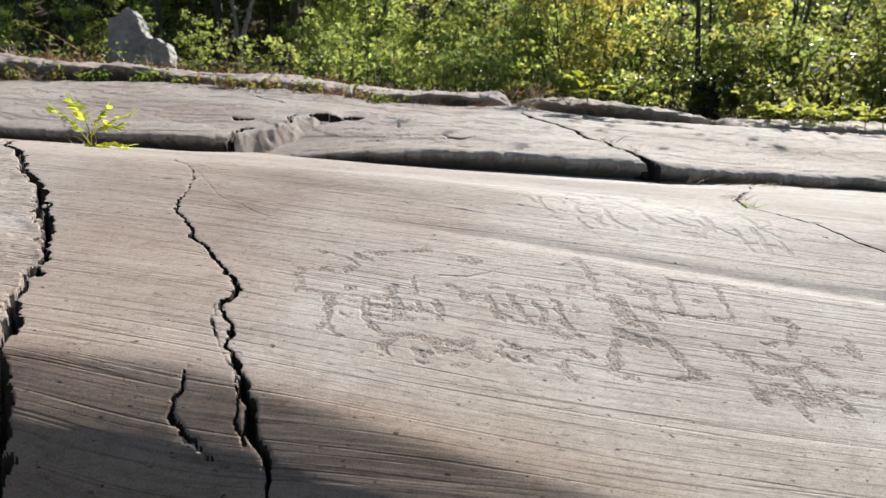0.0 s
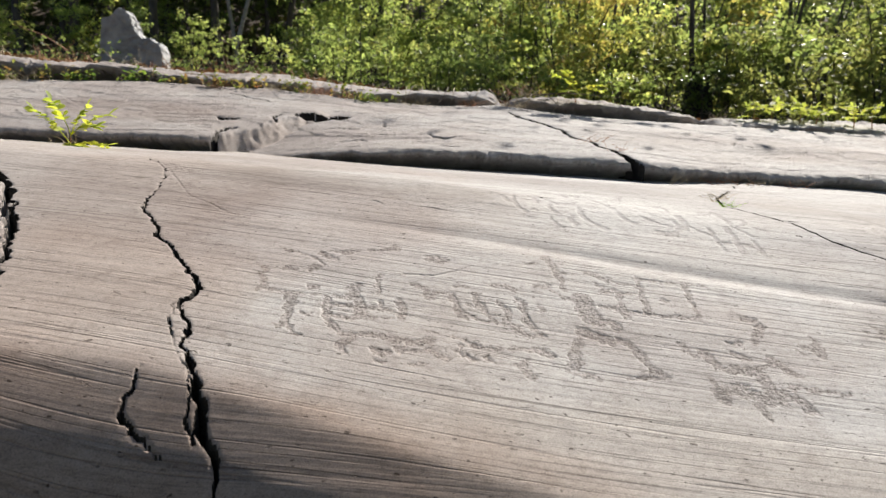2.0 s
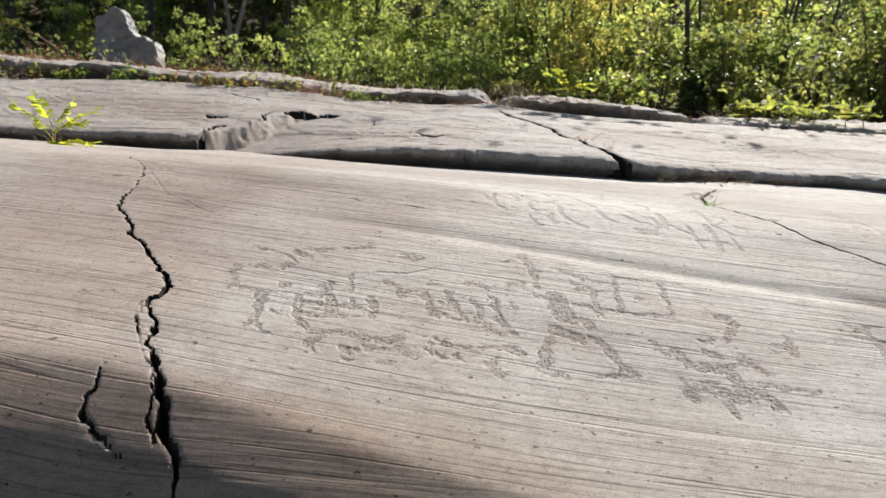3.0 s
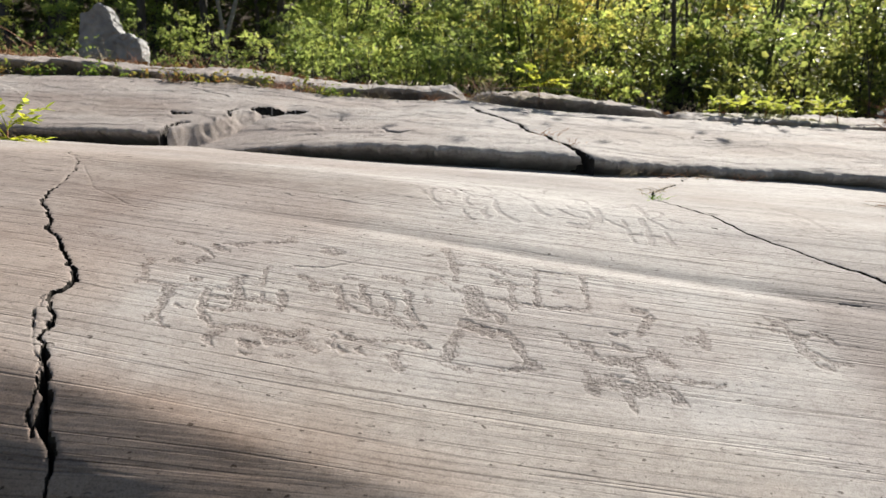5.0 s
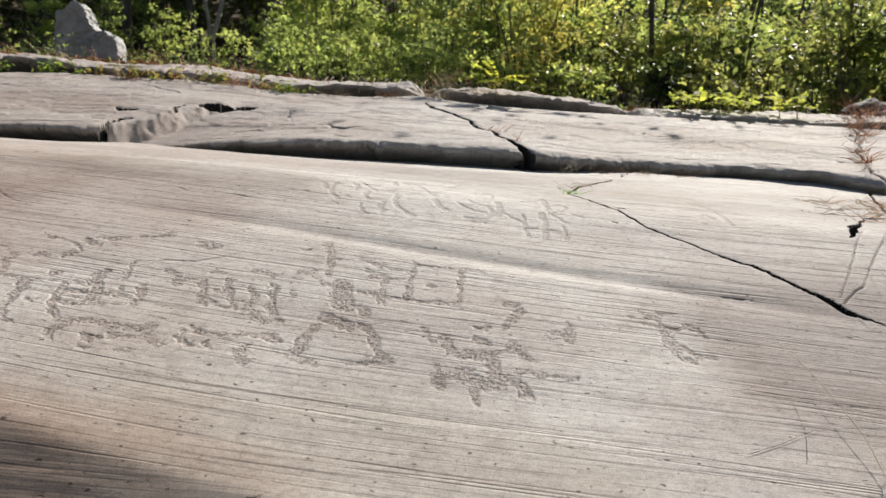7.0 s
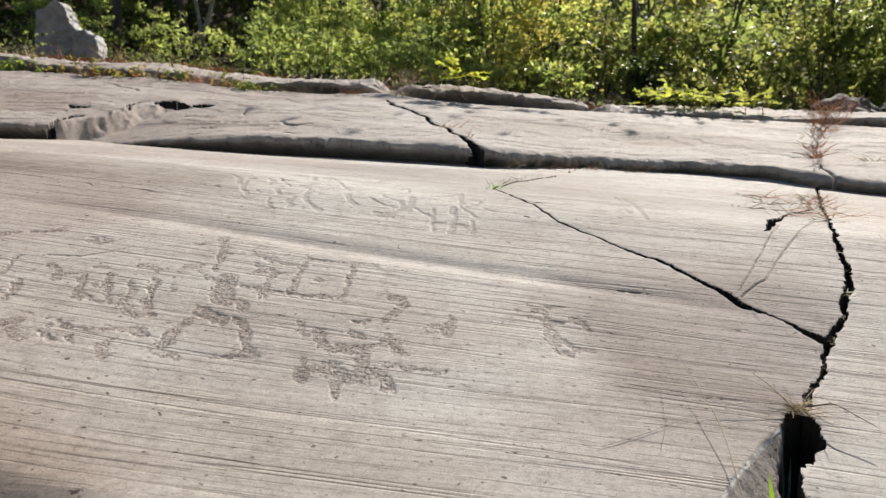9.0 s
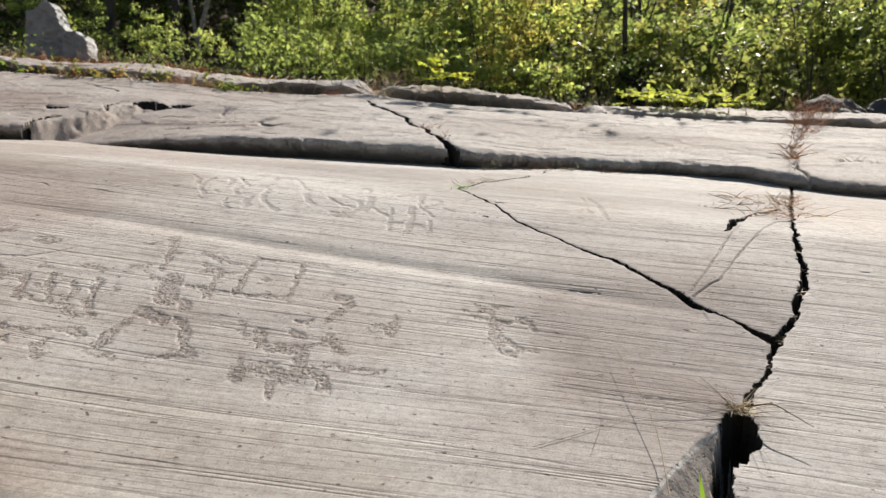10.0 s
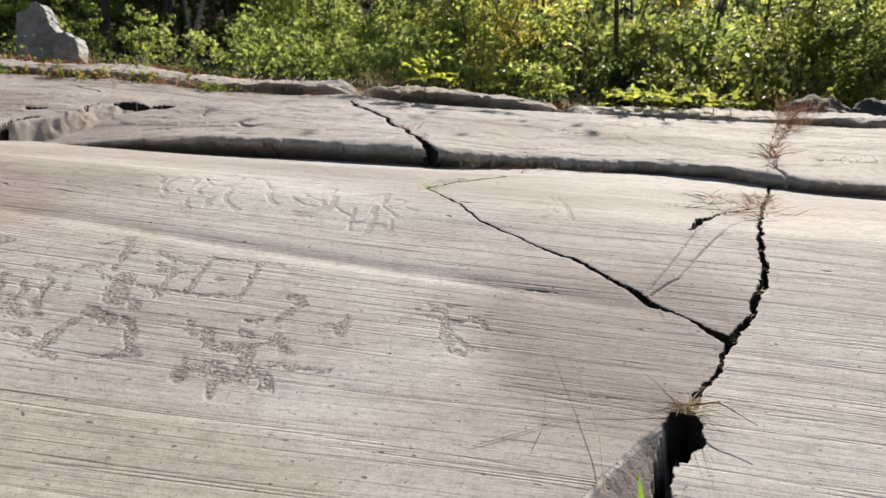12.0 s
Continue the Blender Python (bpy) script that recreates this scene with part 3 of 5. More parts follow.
def patch(name, x, y, z, keep, mat, parent=None):
    """The kept cells of a grid of places as one mesh."""
    nr, nc = x.shape
    cell = np.flatnonzero(keep)
    r, c = cell // (nc - 1), cell % (nc - 1)
    quads = np.stack([r * nc + c, r * nc + c + 1, (r + 1) * nc + c + 1, (r + 1) * nc + c], 1)
    used, index = np.unique(quads, return_inverse=True)
    return mesh_of(name, np.stack([x.ravel(), y.ravel(), z.ravel()], 1)[used], index.reshape(-1, 4), mat, parent)


def mesh_of(name, verts, faces, mat, parent=None, smooth=True):
    """One mesh object of arrays: faces all triangles or all quads."""
    me = bpy.data.meshes.new(name)
    faces = np.asarray(faces, np.int32)
    n, k = faces.shape
    me.vertices.add(len(verts))
    me.vertices.foreach_set("co", np.asarray(verts, np.float32).ravel())
    me.loops.add(n * k)
    me.loops.foreach_set("vertex_index", faces.ravel())
    me.polygons.add(n)
    me.polygons.foreach_set("loop_start", np.arange(0, n * k, k, dtype=np.int32))
    me.update(calc_edges=True)
    me.polygons.foreach_set("use_smooth", np.full(n, smooth))
    me.materials.append(mat)
    ob = new(name, me)
    ob.parent = parent
    return ob


# ---- the carved rock: four slabs parted by open cracks ----
rows = grid_rows(0.66, 3.12, lambda v: 0.0026 + 0.018 * max(0.0, v - 1.75) ** 1.4)
side = np.linspace(-1, 1, 1180)
gy = np.repeat(rows[:, None], len(side), 1)
gx = 0.46 + side[None] * (0.46 + 0.655 * rows[:, None])
rough_x = fbm(gx * 21, gy * 21, 41, 5, 0.7)
rough_y = fbm(gx * 21, gy * 21, 47, 5, 0.7)
gz = carved_height(gx, gy)
chip = 1.5 * np.clip(vnoise(gx * 45, gy * 45, 53), 0, 1) / 1000
for line, steep, deep, bevel in ((CRACK_LEFT, 16, 0.22, 0.0015), (CRACK_LONG, 22, 0.12, 0.0018), (CRACK_SHORT, 14, 0.05, 0.0018), (CRACK_SPLINTER, 8, 0.02, 0.0006), (CRACK_DIAGONAL, 34, 0.18, 0.0022), (CRACK_RIGHT, 24, 0.28, 0.0018), (NOOK, 14, 0.10, 0.001), (NOOK_BRANCH, 8, 0.05, 0.0008)):
    jag = {id(CRACK_LEFT): 2.0, id(CRACK_RIGHT): 0.9, id(CRACK_DIAGONAL): 0.7}.get(id(line), 1.0)
    wx, wy = gx + jag * 0.0050 * rough_x, gy + jag * 0.0050 * rough_y
    slim = [(a, b, 0.75 * w if w < 12 and line not in (CRACK_LEFT, NOOK) else w) for a, b, w in line]
    gz = gz - crack_drop(line_gap(wx, wy, slim) - chip, steep, deep, bevel)
seeds = np.random.default_rng(15)
for _ in range(22):
    a, b, long = seeds.uniform(-0.6, 1.9), seeds.uniform(0.85, 2.3), seeds.uniform(0.03, 0.22)
    w = seeds.uniform(0.3, 0.9)
    HAIRLINES.append([(a, b, 0.1), (a + 0.4 * long, b + seeds.normal(0, 0.003), w), (a + long, b + seeds.normal(-0.004, 0.006), 0.1)])
# short dark flakes on the upper slab
for k in range(52):
    a, b = (seeds.uniform(-0.75, 0.12), seeds.uniform(1.68, 2.2)) if k < 34 else (seeds.uniform(-0.1, 1.7), seeds.uniform(1.45, 2.1))
    long, w = seeds.uniform(0.02, 0.085), seeds.uniform(1.1, 2.3)
    HAIRLINES.append([(a, b, 0.2), (a + 0.5 * long, b + seeds.normal(0, 0.004), w), (a + long, b + seeds.normal(-0.003, 0.006), 0.2)])
for line in HAIRLINES:
    gz = gz - crack_drop(line_gap(gx + 0.0016 * rough_x, gy + 0.0012 * rough_y, line, 0.02), 5, 0.0062, 0.0004)
crumble = np.clip((np.interp(gy, [p[1] for p in CRACK_LEFT[::-1]], [p[0] for p in CRACK_LEFT[::-1]]) - gx) / 0.01, 0, 1)
gz = gz + crumble * 0.0022 * (fbm(gx * 11, gy * 18, 58, 5, 0.6) - 0.4)
# the wide break has a sloping wall on its near left side
rim = [(1.262, 1.146), (1.234, 1.125), (1.166, 1.06), (1.115, 1.007), (1.067, 0.953), (0.95, 0.80), (0.80, 0.6)]
rim_x = np.interp(gy, [p[1] for p in rim[::-1]], [p[0] for p in rim[::-1]]) + 0.002 * fbm(gx * 30, gy * 30, 57, 3)
axis = np.interp(gy, [p[1] for p in CRACK_RIGHT[::-1]], [p[0] for p in CRACK_RIGHT[::-1]])
wall = np.where((gy < 1.146) & (gx < axis + 0.01), np.maximum(gx - rim_x, 0), 0)
base = carved_height(gx, gy)
gz = np.minimum(gz, base - np.minimum(0.75 * wall, 0.075) + 0.0012 * (wall > 0.004) * fbm(gx * 12, gy * 12, 59, 4))

# pecking: shallow, rough hollows
marks = {}
rag_x, rag_y = fbm(gx * 75, gy * 75, 67, 2), fbm(gx * 75, gy * 75, 71, 2)
worn = np.clip(0.75 + 0.9 * fbm(gx * 16, gy * 20, 75, 2), 0.15, 1)
pits = 0.5 + 0.5 * fbm(gx * 210, gy * 150, 61, 2)
ragged = fbm(gx * 150, gy * 110, 63, 2) + 0.6 * vnoise(gx * 30, gy * 24, 65)
for title, strokes in CARVINGS.items():
    depth = np.full(gx.shape, 9.0)
    for half, *places in strokes:
        depth = np.minimum(depth, line_gap(gx + 0.0032 * rag_x, gy + 0.0038 * rag_y, [(a / 1000, b / 1000, half) for a, b in places], 0.05))
    faint = title.startswith("faint")
    depth = depth + (0.0012 if faint else 0.0026) * ragged - (0.0002 if faint else 0.0014)
    cut = np.clip(-depth / 0.003 + 0.3, 0, 1) * (0.0014 if faint else worn * (0.0011 + 0.0011 * np.clip(pits - 0.2, 0, 1)))
    gz = gz - cut
    marks[title] = depth < 0.0002

cx, cy = 0.25 * (gx[1:, 1:] + gx[:-1, 1:] + gx[1:, :-1] + gx[:-1, :-1]), 0.25 * (gy[1:, 1:] + gy[:-1, 1:] + gy[1:, :-1] + gy[:-1, :-1])
left_of = cx < np.interp(cy, [p[1] for p in CRACK_LEFT[::-1]], [p[0] for p in CRACK_LEFT[::-1]])
right_of = cx > np.interp(cy, [p[1] for p in CRACK_RIGHT[::-1]], [p[0] for p in CRACK_RIGHT[::-1]])
wedge = inside(cx, cy, [(a, b) for a, b, _ in CRACK_DIAGONAL] + [(1.406, 1.34), (1.454, 1.398), (1.51, 1.479), (1.565, 1.569), (1.61, 1.694), (1.692, 1.895), (1.871, 2.29), (2.05, 2.65), (2.26, 3.118)]) & ~right_of
main = ~(left_of | right_of | wedge)
carved_cells = np.zeros(cx.shape, bool)
slab = tagged(new("carved_rock_slab"), "smooth grey sandstone slab with shallow pecked carvings and cracks", "rock")
slab_wedge = tagged(new("carved_rock_slab"), "wedge of smooth sandstone with faint carving between two cracks", "rock")
CARVING_LABELS = {"square": "pecked square outline with a dot inside", "oval": "pecked filled oval", "faint_upper": "row of faint shallow outline carvings", "faint_middle": "group of faint worn filled carvings", "faint_right": "small faint outline carving", "small_right": "small scattered pecked marks", "hooked": "pecked hooked lines with a filled oval", "branching": "broad branching pecked patch", "centre": "filled pecked patch with branching lines"}
for title, mark in marks.items():
    cells = (mark[1:, 1:] & mark[:-1, :-1]) & ~carved_cells
    carved_cells |= cells
    part = patch("pecked_carving", gx, gy, gz, cells, WORN if title.startswith("faint") else PECKED, slab_wedge if title == "faint_right" else slab)
    tagged(part, CARVING_LABELS.get(title, "cluster of pecked angular lines"))
broken_face = main & (wall[1:, 1:] > 0.0065) & (cy < 1.15)
broken_rim = main & (wall[1:, 1:] > 0.0015) & ~broken_face & (cy < 1.15)
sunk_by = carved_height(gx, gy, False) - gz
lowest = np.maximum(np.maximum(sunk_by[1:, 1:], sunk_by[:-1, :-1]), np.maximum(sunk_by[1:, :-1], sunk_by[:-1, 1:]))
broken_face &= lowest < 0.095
# crack walls count too: their shade is painted with the near-black colour
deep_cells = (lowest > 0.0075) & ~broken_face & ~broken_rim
patch("rock_surface", gx, gy, gz, main & ~carved_cells & ~broken_face & ~broken_rim & ~deep_cells, ROCK, slab)
tagged(patch("broken_rim", gx, gy, gz, broken_rim, CHALKY, slab), "pale chipped edge of the broken face")
tagged(patch("crack_inside", gx, gy, gz, main & ~carved_cells & deep_cells, SOIL_AND_SHADE, slab), "crack walls and soil, near-black with the shade in their colour")
tagged(patch("broken_face", gx, gy, gz, broken_face, BROKEN, slab), "soil-stained broken face of the slab")
patch("rock_surface", gx, gy, gz, wedge & ~carved_cells & ~deep_cells, ROCK, slab_wedge)
tagged(patch("crack_inside", gx, gy, gz, wedge & ~carved_cells & deep_cells, SOIL_AND_SHADE, slab_wedge), "crack walls and soil, near-black with the shade in their colour")
tagged(patch("rock_slab", gx, gy, gz, left_of, ROCK), "rough-edged grey sandstone slab beyond a jagged crack", "rock")
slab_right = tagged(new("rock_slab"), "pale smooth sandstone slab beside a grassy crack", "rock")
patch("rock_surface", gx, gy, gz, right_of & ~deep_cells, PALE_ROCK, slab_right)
tagged(patch("crack_inside", gx, gy, gz, right_of & deep_cells, SOIL_AND_SHADE, slab_right), "crack walls and soil, near-black with the shade in their colour")

# ---- the ledges behind ----
GULLY = [(-0.875, 2.80, 16), (-0.872, 3.0, 15), (-0.868, 3.12, 12), (-0.86, 3.20, 4)]
SCARP = [(-0.86, 2.70), (-0.858, 2.956), (-0.844, 3.027), (-0.757, 3.149), (-0.68, 3.25), (-0.60, 3.45), (-0.52, 3.56), (-0.42, 3.72)]
LEDGE_CRACK = [(0.875, 2.85, 22), (0.85, 2.98, 19), (0.80, 3.16, 9), (0.785, 3.21, 7), (0.707, 3.383, 6), (0.592, 3.637, 7), (0.501, 3.796, 12), (0.46, 3.86, 10), (0.40, 4.0, 3)]
LEDGE_GRASS_CRACK = [(2.18, 2.7, 6), (2.21, 2.98, 5), (2.375, 3.342, 5), (2.634, 3.823, 5), (2.93, 4.327, 5), (3.1, 4.7, 5)]
RIM_FRONT_X = [-5, -2.4, -1.5, -0.9, -0.5, -0.1, 0.35, 0.7, 1.5, 2.5, 4.5]
RIM_FRONT_Y = [4.12, 4.14, 4.14, 4.16, 4.16, 4.20, 4.22, 4.14, 4.2, 4.26, 4.3]
RIM_X = [-5.0, -2.42, -2.17, -1.85, -1.54, -1.22, -0.9, -0.59, -0.28, 0.04, 0.355, 0.67, 0.99, 1.3, 1.52, 1.95, 2.43, 4.5]
RIM_LIP = [2.4, 2.128, 2.10, 2.088, 2.06, 2.032, 2.016, 1.974, 1.95, 1.942, 1.928, 1.882, 1.859, 1.826, 1.788, 1.758, 1.74, 1.66]
EDGE_X = [-4, -1.8, -1.0, -0.6, 0.0, 0.84, 1.3, 1.65, 2.0, 2.13, 2.3, 2.6, 3.0, 4.5]
EDGE_Y = [2.95, 2.98, 3.0, 2.98, 3.0, 3.0, 3.0, 3.0, 2.96, 2.86, 2.78, 2.74, 2.70, 2.64]
rows2 = grid_rows(2.54, 4.42, lambda v: 0.006 if v < 2.86 else 0.0042 if v < 3.1 else 0.008)
side2 = np.linspace(-1, 1, 880)
ly = np.repeat(rows2[:, None], len(side2), 1)
lx = 0.46 + side2[None] * (0.55 + 0.70 * rows2[:, None])
jx = lx + 0.012 * fbm(lx * 14, ly * 14, 73, 3)
jy = ly + 0.012 * fbm(lx * 14, ly * 14, 79, 3)
lz = ledge_height(lx, ly)
# the middle ledge lies lower along a broken scarp
scarp_x = np.interp(ly, [q[1] for q in SCARP], [q[0] for q in SCARP])
beyond = lx - scarp_x
face_step = np.clip((beyond + 0.062 + 0.020 * fbm(lx * 9, ly * 9, 83, 3)) / 0.062, 0, 1)
# broad facets on the broken face
face_step = np.clip(face_step + 0.12 * vnoise(jx * 11, jy * 9, 145) * np.clip(4 * face_step * (1 - face_step), 0, 1), 0, 1)
lz = lz - np.interp(ly, [2.9, 3.1, 3.3, 3.5, 3.7], [0.095, 0.090, 0.070, 0.036, 0.0]) * face_step * np.clip(1 - np.maximum(beyond, 0) / 0.8, 0, 1) ** 1.3
lz = lz - np.interp(lx, [-2.6, -1.8, -1.45, -0.97, -0.5, 0.9, 1.2, 3.0], [0.045, 0.04, 0.03, 0.015, 0.0, 0.0, 0.014, 0.016]) * np.clip((3.9 - ly) / 0.9, 0, 1)
# broken blocks on the scarp
blocks = np.floor(2.2 * (vnoise(jx * 16 + 0.3 * jy, jy * 12, 141) + 0.5 * vnoise(jx * 31, jy * 27, 143)) + 0.5)
lz = lz + 0.009 * (shards(jx * 17, jy * 11, 147) - 0.6) * np.clip(1.4 - np.abs(beyond + 0.04) / 0.045, 0, 1) * np.clip((3.6 - ly) / 0.1, 0, 1)
lz = lz + 0.0045 * (shards(jx * 1.7 + 1.5 * jy, jy * 4.2, 149) - 0.5) * np.clip((ly - 3.02) / 0.02, 0, 1)
lz = lz - 0.003 * np.clip(blocks, 0, 2) * np.clip(1 - np.abs(beyond + 0.035) / 0.05, 0, 1) * np.clip((3.6 - ly) / 0.1, 0, 1)
HOLE = [(-0.63, 3.51, 14), (-0.60, 3.53, 30), (-0.56, 3.55, 32), (-0.52, 3.56, 24), (-0.475, 3.565, 8)]
HOLE_SMALL = [(-0.475, 3.59, 6), (-0.44, 3.59, 22), (-0.40, 3.60, 10)]
HOLE_NOOK = [(-0.70, 3.36, 5), (-0.71, 3.43, 10), (-0.70, 3.50, 6)]
HOLE_UPPER = [(-0.955, 3.35, 2), (-0.91, 3.325, 13), (-0.86, 3.33, 4)]
HOLE_PIT = [(-0.845, 3.19, 6), (-0.832, 3.215, 9)]
for line, steep, deep in ((HOLE_UPPER, 9, 0.07), (HOLE_PIT, 8, 0.05), (HOLE, 14, 0.3), (HOLE_SMALL, 12, 0.2), (HOLE_NOOK, 9, 0.1), (GULLY, 11, 0.28), (LEDGE_CRACK, 14, 0.32), (LEDGE_GRASS_CRACK, 6, 0.06)):
    lz = lz - crack_drop(line_gap(jx, jy, line), steep, deep, 0.006)
for line in ([(-0.004, 3.34, 1), (0.02, 3.25, 9), (0.075, 3.235, 12), (0.16, 3.268, 1)], [(0.595, 3.947, 3), (0.758, 3.941, 7), (0.938, 3.94, 9), (1.159, 4.03, 6), (1.32, 4.08, 3)], [(-0.244, 3.64, 0.5), (-0.22, 3.49, 4), (-0.18, 3.39, 0.5)], [(-0.353, 3.19, 1), (-0.308, 3.232, 4), (-0.27, 3.2, 1)], [(0.166, 3.397, 1), (0.23, 3.36, 4), (0.291, 3.336, 1)], [(-1.2, 3.72, 1), (-0.95, 3.62, 2.5), (-0.7, 3.6, 1)], [(-1.12, 3.95, 2), (-0.95, 3.86, 4), (-0.8, 3.76, 4), (-0.62, 3.71, 1)]):
    lz = lz - crack_drop(line_gap(jx, jy, line), 4, 0.05, 0.003)
for _ in range(60):
    a, b, long = seeds.uniform(-2.6, 3.0), 3.05 + 0.98 * seeds.uniform(0, 1) ** 1.5, seeds.uniform(0.06, 0.42)
    lz = lz - crack_drop(line_gap(jx, jy, [(a, b, 0.3), (a + 0.5 * long, b + seeds.normal(0, 0.02), seeds.uniform(1, 4)), (a + long, b + seeds.normal(0, 0.04), 0.3)], 0.04), 6, 0.03, 0.001)
lz = lz - 0.06 * np.clip((ly - np.interp(lx, RIM_FRONT_X, RIM_FRONT_Y) + 0.05) / 0.05, 0, 1)
lz = lz + 0.0034 * np.round(1.6 * fbm(lx * 1.8, ly * 5, 96, 4)) * np.clip((ly - 3.05) / 0.05, 0, 1)
out = np.interp(lx, EDGE_X, EDGE_Y) + 0.016 * fbm(lx * 4, ly * 0, 87, 3) + 0.006 * fbm(lx * 38, ly * 16, 89, 4, 0.65) + 0.022 * np.maximum(0, fbm(lx * 9, ly * 5, 88, 3) - 0.15) - ly
rounded = np.interp(lx, [-4, -0.95, -0.8, -0.3, 0.1, 0.8, 1.2, 2.0, 2.3, 3.0, 4.5], [0.008, 0.008, 0.030, 0.022, 0.006, 0.005, 0.006, 0.006, 0.02, 0.03, 0.03])
# small chips broken off along the front lip
lz = lz - 0.008 * np.clip(shards(jx * 27, jy * 34, 97) - 0.45, 0, 1) * np.clip(1.3 - np.abs(out + 0.012) / 0.03, 0, 1) * (lx > -0.45)
worn_strip = np.interp(lx, [-0.6, 0.0, 0.7, 0.9, 2.0, 2.3, 4.5], [0.0, 0.012, 0.02, 0.028, 0.03, 0.05, 0.06]) * np.where(lx < 2.15, 0.35 + 1.1 * shards(jx * 13, jy * 11, 99), 0.9)
lz = lz - 0.22 * np.minimum(soft_above(out + worn_strip, 0.003), worn_strip)
over = soft_above(out + 0.1 * rounded, rounded)
lz = lz - np.minimum(over * 6.0 + 0.003 * fbm(lx * 9, ly * 30, 91, 3) * np.clip(over / 0.02, 0, 1), 0.5)
ly = ly + 3.2 * np.clip(over * 6.0 - 0.022, 0, 0.07)
ex, ey = 0.5 * (lx[1:, 1:] + lx[:-1, :-1]), 0.5 * (ly[1:, 1:] + ly[:-1, :-1])
front_cells = over[1:, 1:] > 0.02
scarp_cells = ((face_step > 0.12) & (beyond < 0.012))[1:, 1:] & (ey < 3.62)
west = ex < np.interp(ey, [q[1] for q in SCARP], [q[0] for q in SCARP])
west &= ey < 3.9
mid_edge = np.interp(ey, [p[1] for p in LEDGE_CRACK], [p[0] for p in LEDGE_CRACK])
grass_edge = np.interp(ey, [p[1] for p in LEDGE_GRASS_CRACK], [p[0] for p in LEDGE_GRASS_CRACK])


def any_corner(mask):
    """Cells of which at least one corner is marked."""
    return mask[1:, 1:] | mask[:-1, :-1] | mask[1:, :-1] | mask[:-1, 1:]


# gully, holes and fissure, rock walls included, get their shade as near-black colour
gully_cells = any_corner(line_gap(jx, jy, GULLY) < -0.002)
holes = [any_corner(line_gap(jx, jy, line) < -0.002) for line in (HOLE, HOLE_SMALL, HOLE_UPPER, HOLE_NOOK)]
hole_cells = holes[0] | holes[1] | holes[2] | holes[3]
fissure_cells = any_corner(line_gap(jx, jy, LEDGE_CRACK) < -0.001)
sunk = gully_cells | fissure_cells | hole_cells
for cells, label in ((west, "weathered sandstone ledge with a broken rounded edge"), (~west & (ex < mid_edge), "flat sandstone ledge with a sharp shaded front edge"), ((ex >= mid_edge) & (ex < grass_edge), "pale sandstone ledge with a chipped front edge"), (ex >= grass_edge, "pale rounded sandstone ledge beside russet grass")):
    whole = tagged(new("rock_ledge"), label, "rock")
    cells = cells & (over[1:, 1:] < 0.06) & ~(west & (ex >= mid_edge)) & (ey < np.interp(ex, RIM_FRONT_X, RIM_FRONT_Y) + 0.2)
    fresh = scarp_cells & cells & ~front_cells & ~sunk
    patch("ledge_top", lx, ly, lz, cells & ~front_cells & ~sunk & ~fresh, LEDGE, whole)
    if fresh.any():
        tagged(patch("broken_edge", lx, ly, lz, fresh, FRESH, whole), "pale freshly broken blocky edge")
    patch("ledge_front", lx, ly, lz, cells & front_cells & ~sunk, LEDGE, whole)
    if "broken rounded" in label or "sharp shaded" in label:
        tagged(patch("crack_inside", lx, ly, lz, (gully_cells if "broken" in label else fissure_cells) & (over[1:, 1:] < 0.06), SOIL_AND_SHADE, whole), "crack walls and soil of the ledge, shade painted near-black")
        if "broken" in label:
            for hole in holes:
                tagged(patch("hollow", lx, ly, lz, hole, SOIL_AND_SHADE, whole), "hollow under a broken edge, its shade painted near-black")



# ---- the low rim of rock at the back ----
def ground_height(x, y):
    """The wood's floor behind the rock, and the soil under it."""
    back = 1.93 - 0.10 * x + 0.097 * (y - 4.4) + 0.06 * np.maximum(y - 14, 0) + 0.45 * np.maximum(y - 23, 0)
    low = 0.55 + 0.0 * y
    k = np.clip((y - 4.12 - 0.04 * x) / 0.25, 0, 1)
    k = k * k * (3 - 2 * k)
    return low + (back - low) * k + (0.04 * vnoise(x * 0.9, y * 0.9, 93) + 0.02 * vnoise(x * 4, y * 4, 95)) * k


